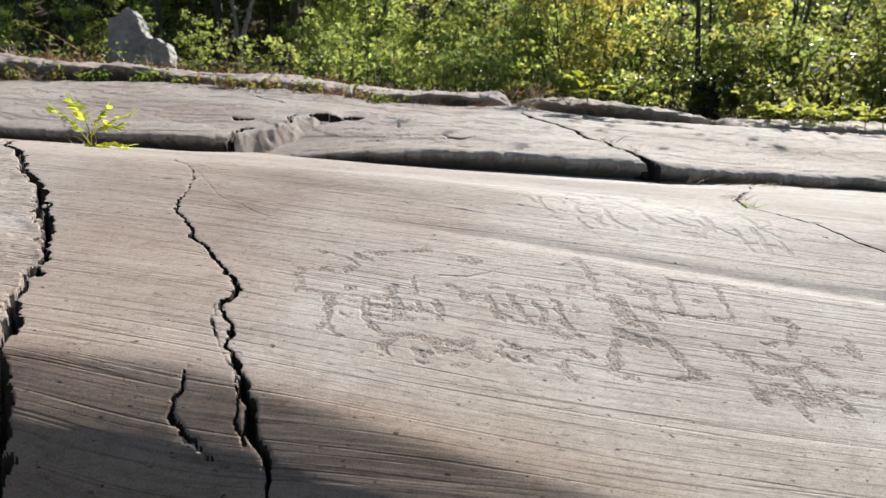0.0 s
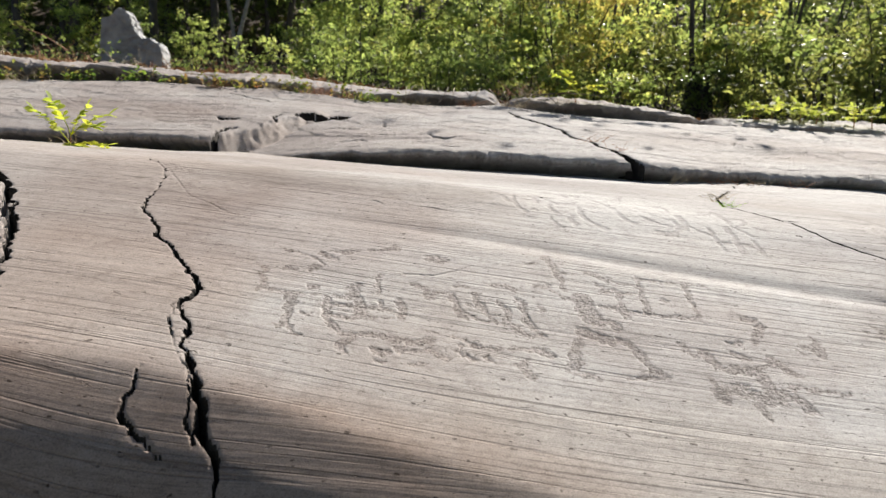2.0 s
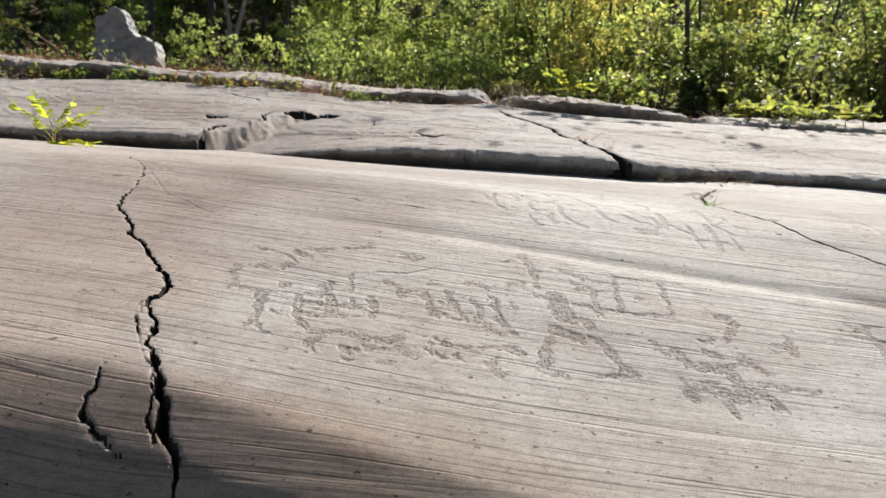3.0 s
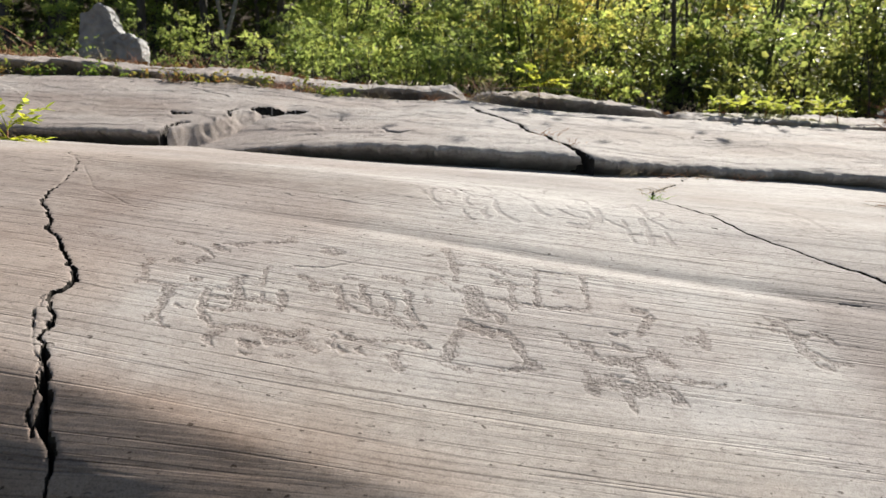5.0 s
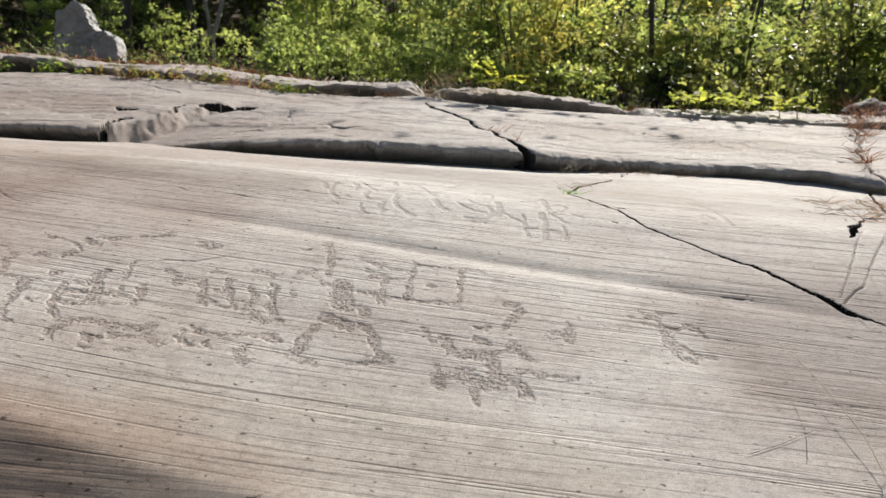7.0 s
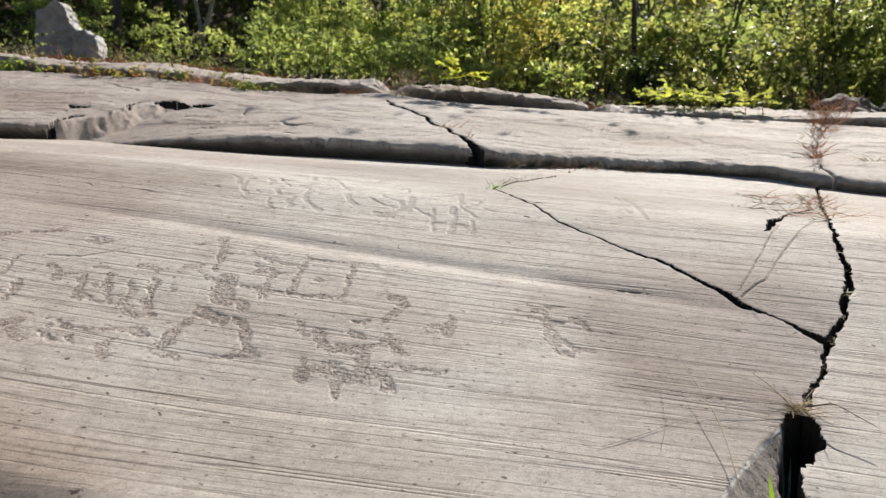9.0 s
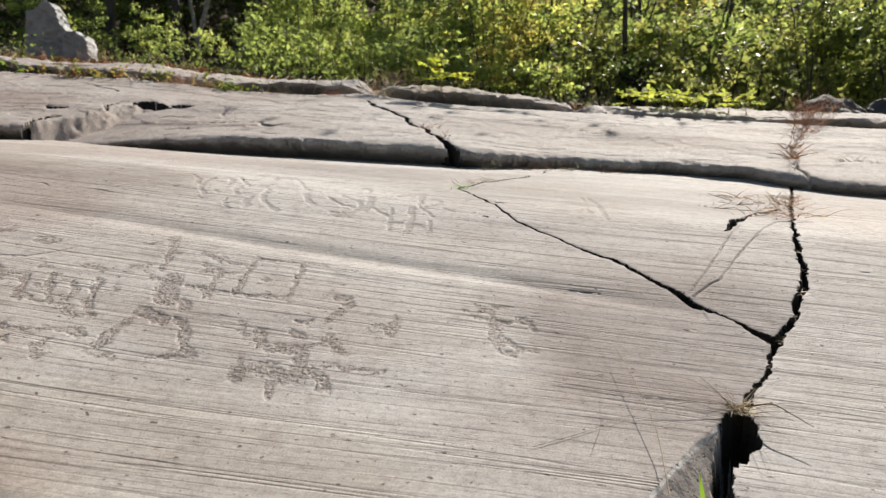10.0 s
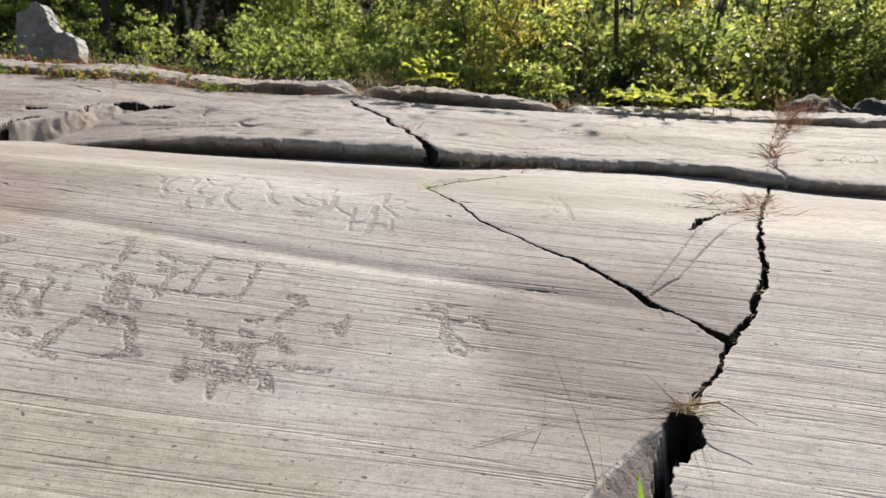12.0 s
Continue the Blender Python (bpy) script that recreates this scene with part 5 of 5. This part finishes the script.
# ---- the standing stone ----
def standing_stone():
    rng = np.random.default_rng(9)
    root = tagged(new("standing_stone"), "upright grey pointed stone with a broken lower shoulder", "stone")
    root.location = (-3.42, 8.3, 2.67)
    for name, outline, depth, lean in (("stone_blade", [(-0.33, -0.1), (0.14, -0.1), (0.17, 0.16), (0.14, 0.30), (0.06, 0.40), (0.02, 0.54), (-0.04, 0.62), (-0.11, 0.645), (-0.17, 0.60), (-0.20, 0.55), (-0.31, 0.53), (-0.34, 0.25)], 0.20, 0.0), ("stone_shoulder", [(0.10, -0.1), (0.38, -0.1), (0.385, 0.12), (0.35, 0.24), (0.29, 0.26), (0.24, 0.31), (0.15, 0.30), (0.11, 0.2)], 0.24, -0.05)):
        bm = bmesh.new()
        ring = [bm.verts.new((a, -depth / 2 + lean, b)) for a, b in outline]
        face = bm.faces.new(ring)
        made = bmesh.ops.extrude_face_region(bm, geom=[face])
        for v in made["geom"]:
            if isinstance(v, bmesh.types.BMVert):
                v.co.y += depth
        bmesh.ops.recalc_face_normals(bm, faces=bm.faces)
        bmesh.ops.bevel(bm, geom=bm.edges[:], offset=0.010, segments=1, affect="EDGES")
        bmesh.ops.triangulate(bm, faces=bm.faces)
        bmesh.ops.subdivide_edges(bm, edges=bm.edges[:], cuts=5, use_grid_fill=True)
        for v in bm.verts:
            v.co += 0.014 * noise.noise_vector(v.co * 7) + 0.020 * noise.noise_vector(v.co * Vector((14, 14, 24))) + 0.006 * noise.noise_vector(v.co * 50)
        me = bpy.data.meshes.new(name)
        bm.to_mesh(me)
        bm.free()
        me.materials.append(STONE)
        ob = new(name, me)
        ob.parent = root


standing_stone()


# ---- small plants in the cracks ----
def surface(x, y):
    """The rock or soil under a place."""
    ax, ay = np.array([float(x)]), np.array([float(y)])
    edge = np.interp(x, EDGE_X, EDGE_Y)
    if y < edge:
        return float(carved_height(ax, ay)[0])
    if y < np.interp(x, RIM_FRONT_X, RIM_FRONT_Y):
        return float(ledge_height(ax, ay)[0])
    if y < np.interp(x, RIM_FRONT_X, RIM_FRONT_Y) + 0.4:
        return float(np.interp(x, RIM_X, RIM_LIP)) + 0.02
    return float(ground_height(ax, ay)[0])


SPROUT = leaf_material("yellow_green_leaflet", ((0.155, 0.21, 0.03), (0.20, 0.25, 0.035), (0.26, 0.265, 0.042)), 0.6, 0.5)
FERN = leaf_material("yellow_green_fern", ((0.11, 0.15, 0.03), (0.15, 0.18, 0.036), (0.21, 0.20, 0.045)), 0.6, 0.5)
BLADE = leaf_material("grass_green_blade", ((0.10, 0.20, 0.02), (0.16, 0.26, 0.03)), 0.5, 0.4)
WEED = leaf_material("small_weed_leaf", ((0.05, 0.10, 0.02), (0.10, 0.15, 0.03), (0.14, 0.12, 0.04), (0.16, 0.07, 0.035)), 0.35, 0.75)
TWIG = simple_material("dry_twig", (0.10, 0.07, 0.055), (0.26, 0.20, 0.16), 20.0, 0.85, 0.0006)


def leaflet(base, way, nor, length, width):
    """An oval leaflet of six triangles, bent along its rib."""
    way, nor = np.array(way, float), np.array(nor, float)
    way /= np.linalg.norm(way)
    side = np.cross(way, nor)
    side /= np.linalg.norm(side) + 1e-9
    nor = np.cross(side, way)
    v = [base]
    for f, w in ((0.28, 0.42), (0.68, 0.46)):
        mid = base + way * length * f - nor * length * 0.10 * f * f
        v += [mid - side * width * w + nor * width * 0.10, mid, mid + side * width * w + nor * width * 0.10]
    v.append(base + way * length - nor * length * 0.10)
    return np.array(v), np.array([[0, 1, 2], [0, 2, 3], [1, 4, 5], [1, 5, 2], [2, 5, 6], [2, 6, 3], [4, 7, 5], [5, 7, 6]])


def fern_sprout(seed, x, y, fronds, leaf, label, z=None, mat=SPROUT):
    """A young plant: a short stem and feathered fronds, each (azimuth, rise, length)."""
    rng = np.random.default_rng(seed)
    root = tagged(new("fern_sprout"), label, "plant", "sprouting plants")
    root.location = (x, y, surface(x, y) if z is None else z)
    mesh_of("stem", *tube(*grow(rng, (0, 0, -0.05), (0.1, 0, 1), 0.13, 0.004, 0.06, 5), 6), RUSSET, root)
    for az, rise, length in fronds:
        a = radians(az)
        start = np.array([0.01, 0, rng.uniform(0.03, 0.08)])
        way = np.array([math.cos(a), math.sin(a), rise])
        way /= np.linalg.norm(way)
        n = 11
        s = np.linspace(0, 1, n)[:, None]
        path = start + way * length * s + np.array([0, 0, -0.30 * length]) * s**2.2
        pieces = []
        for k in range(3, n):
            run = path[k] - path[k - 1]
            across = np.cross(run, [0, 0, 1.0])
            across /= np.linalg.norm(across) + 1e-9
            for sign in (-1, 1):
                pieces.append(leaflet(path[k], across * sign + run / np.linalg.norm(run) * 0.35 + rng.normal(0, 0.12, 3), [0, 0, 1] + rng.normal(0, 0.35, 3), leaf * rng.uniform(0.75, 1.1), leaf * 0.52))
        pieces.append(leaflet(path[-1], way, [0, 0, 1], leaf, leaf * 0.5))
        frond = mesh_of("frond", *joined(pieces), mat, root)
        mesh_of("frond_stalk", *tube(path, np.linspace(0.0017, 0.0007, n), 5), mat, frond)
    return root


def grass_tuft(name, seed, x, y, count, length, spread, lean, mat, label, group, z=None, width=0.0022, along=(1, 0), reach=0.0):
    """Thin bent blades out of one crack."""
    rng = np.random.default_rng(seed)
    root = tagged(new(name), label, "grass", group)
    root.location = (x, y, (surface(x, y) if z is None else z) - 0.006)
    for _ in range(count):
        a = rng.uniform(0, 2 * math.pi)
        off = rng.uniform(-1, 1) * reach
        p = np.array([along[0] * off + rng.normal(0, spread), along[1] * off + rng.normal(0, spread), 0])
        way = np.array([math.cos(a) * lean, math.sin(a) * lean, 1.0]) + rng.normal(0, 0.25, 3)
        way /= np.linalg.norm(way)
        ln = length * rng.uniform(0.4, 1.15)
        s = np.linspace(0, 1, 7)[:, None]
        sag = rng.uniform(0.1, 0.75) * lean
        path = p + way * ln * s + np.array([math.cos(a), math.sin(a), -0.7]) * ln * sag * s**2
        path[:, 2] = np.maximum(path[:, 2], 0.004)
        mesh_of("blade", *tube(path, width * np.linspace(0.6, 0.12, 7), 3), mat, root)
    return root


def weed(seed, x, y, height, count, leaf, label, mat=WEED):
    """A small leafy plant."""
    rng = np.random.default_rng(seed)
    root = tagged(new("weed"), label, "weed", "weeds on the rim")
    root.location = (x, y, surface(x, y) - 0.01)
    spots = []
    for _ in range(6):
        path, rad = grow(rng, (rng.normal(0, 0.04), rng.normal(0, 0.02), 0), rng.normal(0, 0.6, 3) + [0, 0, 1], height * rng.uniform(0.5, 1), 0.002, 0.15, 6)
        mesh_of("stem", *tube(path, rad, 4), TWIG, root)
        spots.append(path[1:])
    spots = np.concatenate(spots)
    spots = spots[rng.integers(0, len(spots), count)] + rng.normal(0, 0.018, (count, 3))
    mesh_of("foliage", *leaf_quads(rng, spots, leaf, leaf * 0.6), mat, root, smooth=False)


def stalk(seed, points, radius, mat, label, name="grass_stalk"):
    """One loose stalk or twig lying over the rock, along a smooth line of places."""
    pts = np.array(points, float)
    s = np.linspace(0, len(pts) - 1, 18)
    path = np.stack([np.interp(s, np.arange(len(pts)), pts[:, k]) for k in range(3)], 1)
    for _ in range(2):
        path[1:-1] = 0.25 * path[:-2] + 0.5 * path[1:-1] + 0.25 * path[2:]
    tagged(mesh_of(name, *tube(path, 0.6 * radius * np.linspace(1, 0.35, 18), 5), mat), label, "stalk", "loose dry stalks" if name == "grass_stalk" else "roots and twigs on the rim")


# the bright sprout between the slabs, and those along the rim
fern_sprout(1, -1.175, 2.46, [(180, 1.5, 0.21), (168, 2.4, 0.17), (40, 2.6, 0.15), (8, 0.95, 0.17), (345, 0.55, 0.12), (20, 0.3, 0.11), (310, 0.25, 0.09)], 0.043, "bright yellow-green sprout rooted behind the slab's edge", 1.55)
fern_sprout(2, 0.80, 4.19, [(170, 1.2, 0.20), (10, 0.5, 0.18), (120, 1.9, 0.24), (335, 0.2, 0.14), (215, 0.3, 0.12)], 0.040, "yellowing fern-like sprout on the rock rim")
for k, (x, y, s) in enumerate(((1.90, 4.44, 0.75), (2.02, 4.46, 1.25), (2.16, 4.40, 0.95), (2.28, 4.48, 1.4), (2.50, 4.44, 1.1), (2.60, 4.42, 0.7))):
    turn = 40 * k
    fern_sprout(10 + k, x, y, [((turn + a) % 360, r, 0.85 * l * s) for a, r, l in ((0, 0.7, 0.17), (70, 1.3, 0.17), (150, 0.4, 0.15), (215, 1.0, 0.18), (290, 0.5, 0.14))], 0.036 * s, "low yellow-green fern-like plant along the rim", None, FERN)

# grass in the cracks
grass_tuft("grass_tuft", 21, 1.262, 1.150, 60, 0.055, 0.008, 1.1, STRAW, "dry straw-coloured tuft rooted above a dark hole", "crack grasses", width=0.0014, along=(-0.6, -0.7), reach=0.012)
grass_tuft("grass_tuft", 22, 1.264, 1.140, 22, 0.085, 0.006, 1.6, TWIG, "dark dead stems hanging into a crack", "crack grasses", width=0.0014)
grass_tuft("grass_tuft", 23, 0.868, 2.08, 26, 0.035, 0.012, 0.8, BLADE, "small green tuft at the crack's tip", "crack grasses", width=0.0016, along=(0.4, 0.9), reach=0.05)
grass_tuft("grass_tuft", 24, 0.99, 2.45, 50, 0.05, 0.012, 1.0, STRAW, "dry straw grass in a shallow crack", "crack grasses", width=0.0014, along=(0.42, 0.9), reach=0.36)
grass_tuft("grass_tuft", 25, 1.77, 2.21, 26, 0.06, 0.02, 0.8, RUSSET, "tangled russet dry grass across the crack", "crack grasses", width=0.0016, along=(-1, 0.5), reach=0.07)
grass_tuft("grass_tuft", 26, 1.76, 2.34, 36, 0.05, 0.012, 0.8, STRAW, "pale dry grass tangled in the crack", "crack grasses", width=0.0014, along=(-0.3, 0.95), reach=0.2)
grass_tuft("grass_tuft", 27, 1.97, 2.5, 50, 0.06, 0.01, 0.9, RUSSET, "russet dry grass along the crack", "crack grasses", width=0.0016, along=(0.42, 0.9), reach=0.35)
for k, (x, y) in enumerate(((1.62, 1.71), (1.585, 1.62), (1.54, 1.53), (1.48, 1.44), (1.42, 1.36), (1.375, 1.29), (1.335, 1.23))):
    grass_tuft("grass_tuft", 30 + k, x, y, 14, 0.028, 0.006, 1.3, TWIG if k % 2 else STRAW, "few dead stems in the crack", "crack grasses", width=0.0014, along=(0.5, 0.85), reach=0.035, z=surface(x, y) - 0.008)
for k, (x, y, n, h) in enumerate(((2.25, 3.08, 30, 0.09), (2.36, 3.32, 16, 0.07), (2.50, 3.58, 18, 0.08), (2.68, 3.88, 32, 0.13), (2.85, 4.18, 46, 0.19), (2.95, 4.32, 50, 0.23))):
    grass_tuft("grass_tuft", 240 + k, x, y, n, h, 0.012 + 0.009 * k, 0.75, RUSSET, "russet dry grass in the ledge's crack", "ledge grasses", width=0.0034, along=(0.45, 0.9), reach=0.09)
for k, (x, y, n, h, m) in enumerate(((2.49, 3.07, 22, 0.05, STRAW), (2.66, 3.08, 16, 0.04, STRAW), (0.72, 3.36, 18, 0.07, RUSSET), (0.80, 3.18, 16, 0.05, RUSSET), (1.0, 2.955, 14, 0.07, STRAW), (1.18, 2.96, 14, 0.06, RUSSET), (1.30, 2.95, 20, 0.05, STRAW), (1.48, 2.96, 12, 0.06, RUSSET), (0.46, 4.16, 40, 0.13, STRAW), (0.52, 4.2, 26, 0.16, STRAW), (-0.62, 4.07, 50, 0.12, RUSSET), (-0.48, 4.09, 40, 0.10, RUSSET), (-1.18, 4.05, 40, 0.10, RUSSET), (-0.85, 4.07, 30, 0.08, STRAW), (-0.1, 4.1, 30, 0.08, STRAW), (0.2, 4.12, 24, 0.08, RUSSET), (1.66, 4.3, 24, 0.10, STRAW), (-2.2, 4.02, 24, 0.12, STRAW), (-1.25, 2.55, 9, 0.09, STRAW))):
    grass_tuft("grass_tuft", 60 + k, x, y, n, h, 0.025, 0.7, m, "thin dry grass rooted in the rock", "ledge grasses", width=0.0022, along=(1, 0), reach=0.05)

# the tangle where the cracks meet the crest
for k, (x, y, n, h, m) in enumerate(((1.69, 1.96, 10, 0.12, TWIG), (1.63, 2.0, 10, 0.10, RUSSET), (1.74, 2.03, 14, 0.12, RUSSET), (1.84, 2.10, 12, 0.13, STRAW), (1.58, 2.12, 12, 0.11, TWIG), (1.67, 2.06, 12, 0.09, TWIG), (1.72, 2.14, 14, 0.10, RUSSET), (1.66, 2.24, 14, 0.09, TWIG), (1.80, 2.22, 14, 0.11, STRAW), (1.84, 2.32, 20, 0.13, RUSSET), (1.78, 2.48, 18, 0.12, RUSSET), (1.92, 2.52, 20, 0.12, STRAW))):
    grass_tuft("grass_tuft", 120 + k, x, y, n, h * 0.6, 0.018, 1.5 if n < 15 else 1.1, m, "tangled dry grass and roots over the cracks", "crack grasses", width=0.0019, along=(1, 0.3), reach=0.03)
# roots hanging over the dark front of the rim
for k in range(16):
    x = -0.15 + 1.0 * ((k * 0.618) % 1)
    y = float(np.interp(x, RIM_FRONT_X, RIM_FRONT_Y))
    z = float(np.interp(x, RIM_X, RIM_LIP)) + 0.01
    sway = 0.06 * math.sin(k * 1.9)
    stalk(140 + k, [(x, y + 0.06, z + 0.03), (x + 0.3 * sway, y - 0.03, z), (x + sway, y - 0.06, z - 0.05), (x + 1.8 * sway, y - 0.07, z - 0.075)], 0.004, TWIG if k % 3 else STRAW, "thin dry root hanging over the rim", "hanging_root")

# weeds along the rim
for k in range(17):
    x = -2.6 + 2.35 * (k / 16) + 0.05 * math.sin(k * 2.3)
    weed(80 + k, x, float(np.interp(x, RIM_FRONT_X, RIM_FRONT_Y)) - 0.03 + 0.02 * math.cos(k), 0.06 + 0.05 * ((k * 7) % 5) / 5, 58, 0.03, "low green and reddish weeds in front of the rim")

# dry russet plants behind the rim
for k, (x, y, n, h) in enumerate(((-2.75, 4.72, 26, 0.16), (-2.45, 4.78, 34, 0.20), (-2.2, 4.7, 24, 0.14), (-1.95, 4.75, 30, 0.18), (-1.7, 4.7, 22, 0.13), (-1.35, 4.72, 34, 0.18), (-1.1, 4.68, 26, 0.14), (-0.8, 4.7, 24, 0.13), (0.5, 4.6, 26, 0.16))):
    grass_tuft("grass_tuft", 160 + k, x, y, n, h, 0.05, 0.6, RUSSET if k % 3 else STRAW, "dry russet weeds behind the rock rim", "rim weeds", width=0.003, along=(1, 0), reach=0.10, z=float(np.interp(x, RIM_X, RIM_LIP)) + 0.07)

# stalks lying over the slab
stalk(1, [(1.095, 0.95, surface(1.095, 0.95) + 0.008), (1.11, 1.06, surface(1.11, 1.06) + 0.02), (1.10, 1.20, surface(1.10, 1.20) + 0.022), (1.085, 1.30, surface(1.085, 1.30) + 0.012)], 0.0012, STRAW, "long pale grass stalk leaning over the slab")
stalk(2, [(1.255, 1.145, 1.09), (1.20, 1.17, 1.12), (1.13, 1.19, 1.135)], 0.0010, STRAW, "pale bent grass stalk")
stalk(3, [(1.26, 1.14, 1.09), (1.18, 1.13, 1.10), (1.10, 1.11, 1.096)], 0.0009, TWIG, "dark thin dry stalk")
stalk(4, [(1.265, 1.14, 1.088), (1.30, 1.12, 1.10), (1.345, 1.085, 1.075)], 0.0022, TWIG, "dead bent stem beside the hole")
stalk(5, [(0.93, 1.02, surface(0.93, 1.02) + 0.002), (1.0, 1.055, surface(1.0, 1.055) + 0.002), (1.08, 1.10, surface(1.08, 1.10) + 0.003)], 0.0008, TWIG, "thin dark stalk lying on the slab")
stalk(6, [(1.01, 1.02, surface(1.01, 1.02) + 0.003), (1.035, 1.075, surface(1.035, 1.075) + 0.003), (1.05, 1.16, surface(1.05, 1.16) + 0.003)], 0.0008, TWIG, "thin dark stalk lying on the slab")
stalk(7, [(0.98, 1.165, surface(0.98, 1.165) + 0.003), (1.08, 1.155, surface(1.08, 1.155) + 0.003), (1.16, 1.15, surface(1.16, 1.15) + 0.003)], 0.0008, TWIG, "thin dark stalk lying on the slab")
stalk(8, [(0.55, 4.2, 1.93), (0.75, 4.12, 1.93), (1.05, 4.10, 1.90)], 0.006, TWIG, "dry fallen twig on the rim", "fallen_twig")
stalk(9, [(-2.1, 4.3, 2.2), (-2.35, 4.5, 2.33), (-2.6, 4.6, 2.42)], 0.006, RUSSET, "reddish leaning twig behind the rim", "fallen_twig")

# the green blade in the wide break
blade_root = tagged(new("grass_blade_plant"), "single fresh green grass blade in the wide break", "grass")
blade_root.location = (1.160, 0.975, 0.94)
for k, (dx, dz, w) in enumerate(((-0.012, 0.11, 0.010), (0.02, 0.06, 0.006))):
    s = np.linspace(0, 1, 8)
    bx, bz = dx * s, dz * s
    half = w * np.sin(np.pi * np.clip(s * 0.9 + 0.12, 0, 1)) * 0.5
    v = np.concatenate([np.stack([bx - half, 0.02 * s, bz], 1), np.stack([bx + half, 0.02 * s + half * 0.5, bz], 1)])
    q = np.array([[i, i + 1, i + 9, i + 8] for i in range(7)])
    mesh_of("blade", v, q, BLADE, blade_root)


# ---- boulders at the wood's edge ----
DARK_STONE = simple_material("dark_mossy_stone", (0.035, 0.036, 0.032), (0.10, 0.096, 0.088), 6.0, 0.85, 0.012)


def boulder(seed, x, y, sx, sy, sz):
    bm = bmesh.new()
    bmesh.ops.create_icosphere(bm, subdivisions=4, radius=1.0)
    shift = Vector((seed * 3.1, seed * 1.7, 0))
    for v in bm.verts:
        c = v.co.copy()
        v.co *= 1 + 0.28 * noise.noise(c * 1.3 + shift) + 0.12 * noise.noise(c * 3.5 + shift)
        v.co = Vector((v.co.x * sx, v.co.y * sy, max(v.co.z, -0.5) * sz))
    me = bpy.data.meshes.new("boulder")
    bm.to_mesh(me)
    bm.free()
    me.materials.append(DARK_STONE)
    ob = tagged(new("boulder", me), "dark mossy boulder at the edge of the wood", "boulder", "boulders behind the rock")
    ob.location = (x, y, float(ground_height(np.array([x]), np.array([y]))[0]) + 0.2 * sz)


for k, (x, y, sx, sy, sz) in enumerate(((3.4, 5.0, 0.26, 0.2, 0.20), (3.85, 5.05, 0.30, 0.22, 0.24), (4.35, 5.0, 0.32, 0.22, 0.23))):
    boulder(k + 2, x, y, sx, sy, sz)


# ---- far woods, undergrowth and fallen leaves ----
rng = np.random.default_rng(77)
n = 1500
fx, fy = rng.uniform(-26, 26, n), rng.uniform(19, 32, n)
fz = ground_height(fx, fy) + rng.uniform(0, 4.2, n)
far = np.repeat(np.stack([fx, fy, fz], 1), 14, 0) + rng.normal(0, 1, (n * 14, 3)) * [0.5, 0.5, 0.35]
# the far wood is dark by leaf colour, in place of real shade
tagged(mesh_of("far_woods", *leaf_quads(rng, far, 0.34, 0.22), LEAF_FAR, smooth=False), "foliage of the wood far behind, its shade put into the colour", "woods", kind="stuff")
n = 6000
ux, uy = rng.uniform(-9, 8, n), 7.0 + 8 * rng.uniform(0, 1, n) ** 1.3
thick = (vnoise(ux * 1.1, uy * 1.1, 131) > -0.25) & (np.abs(ux) < 0.9 * uy)
ux, uy = ux[thick], uy[thick]
tall = 0.30 * (0.35 + 0.65 * (vnoise(ux * 0.8, uy * 0.8, 137) + 1) / 2) * rng.uniform(0.05, 1, len(ux)) * np.clip((uy - 4.4) / 1.5, 0.25, 1)
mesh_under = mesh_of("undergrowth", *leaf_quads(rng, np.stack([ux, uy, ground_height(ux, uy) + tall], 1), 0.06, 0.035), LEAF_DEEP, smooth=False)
tagged(mesh_under, "low green undergrowth on the wood's floor", "undergrowth", kind="stuff")
n = 9000
ux, uy = rng.uniform(-9, 8, n), 4.5 + 10 * rng.uniform(0, 1, n)
LITTER = leaf_material("brown_fallen_leaf", ((0.10, 0.05, 0.025), (0.20, 0.11, 0.05), (0.28, 0.17, 0.08)), 0.04, 0.7)
tagged(mesh_of("fallen_leaves", *leaf_quads(rng, np.stack([ux, uy, ground_height(ux, uy) + 0.02], 1), 0.07, 0.04, 0.0), LITTER, smooth=False), "brown fallen leaves on the wood's floor", "leaves", kind="stuff")
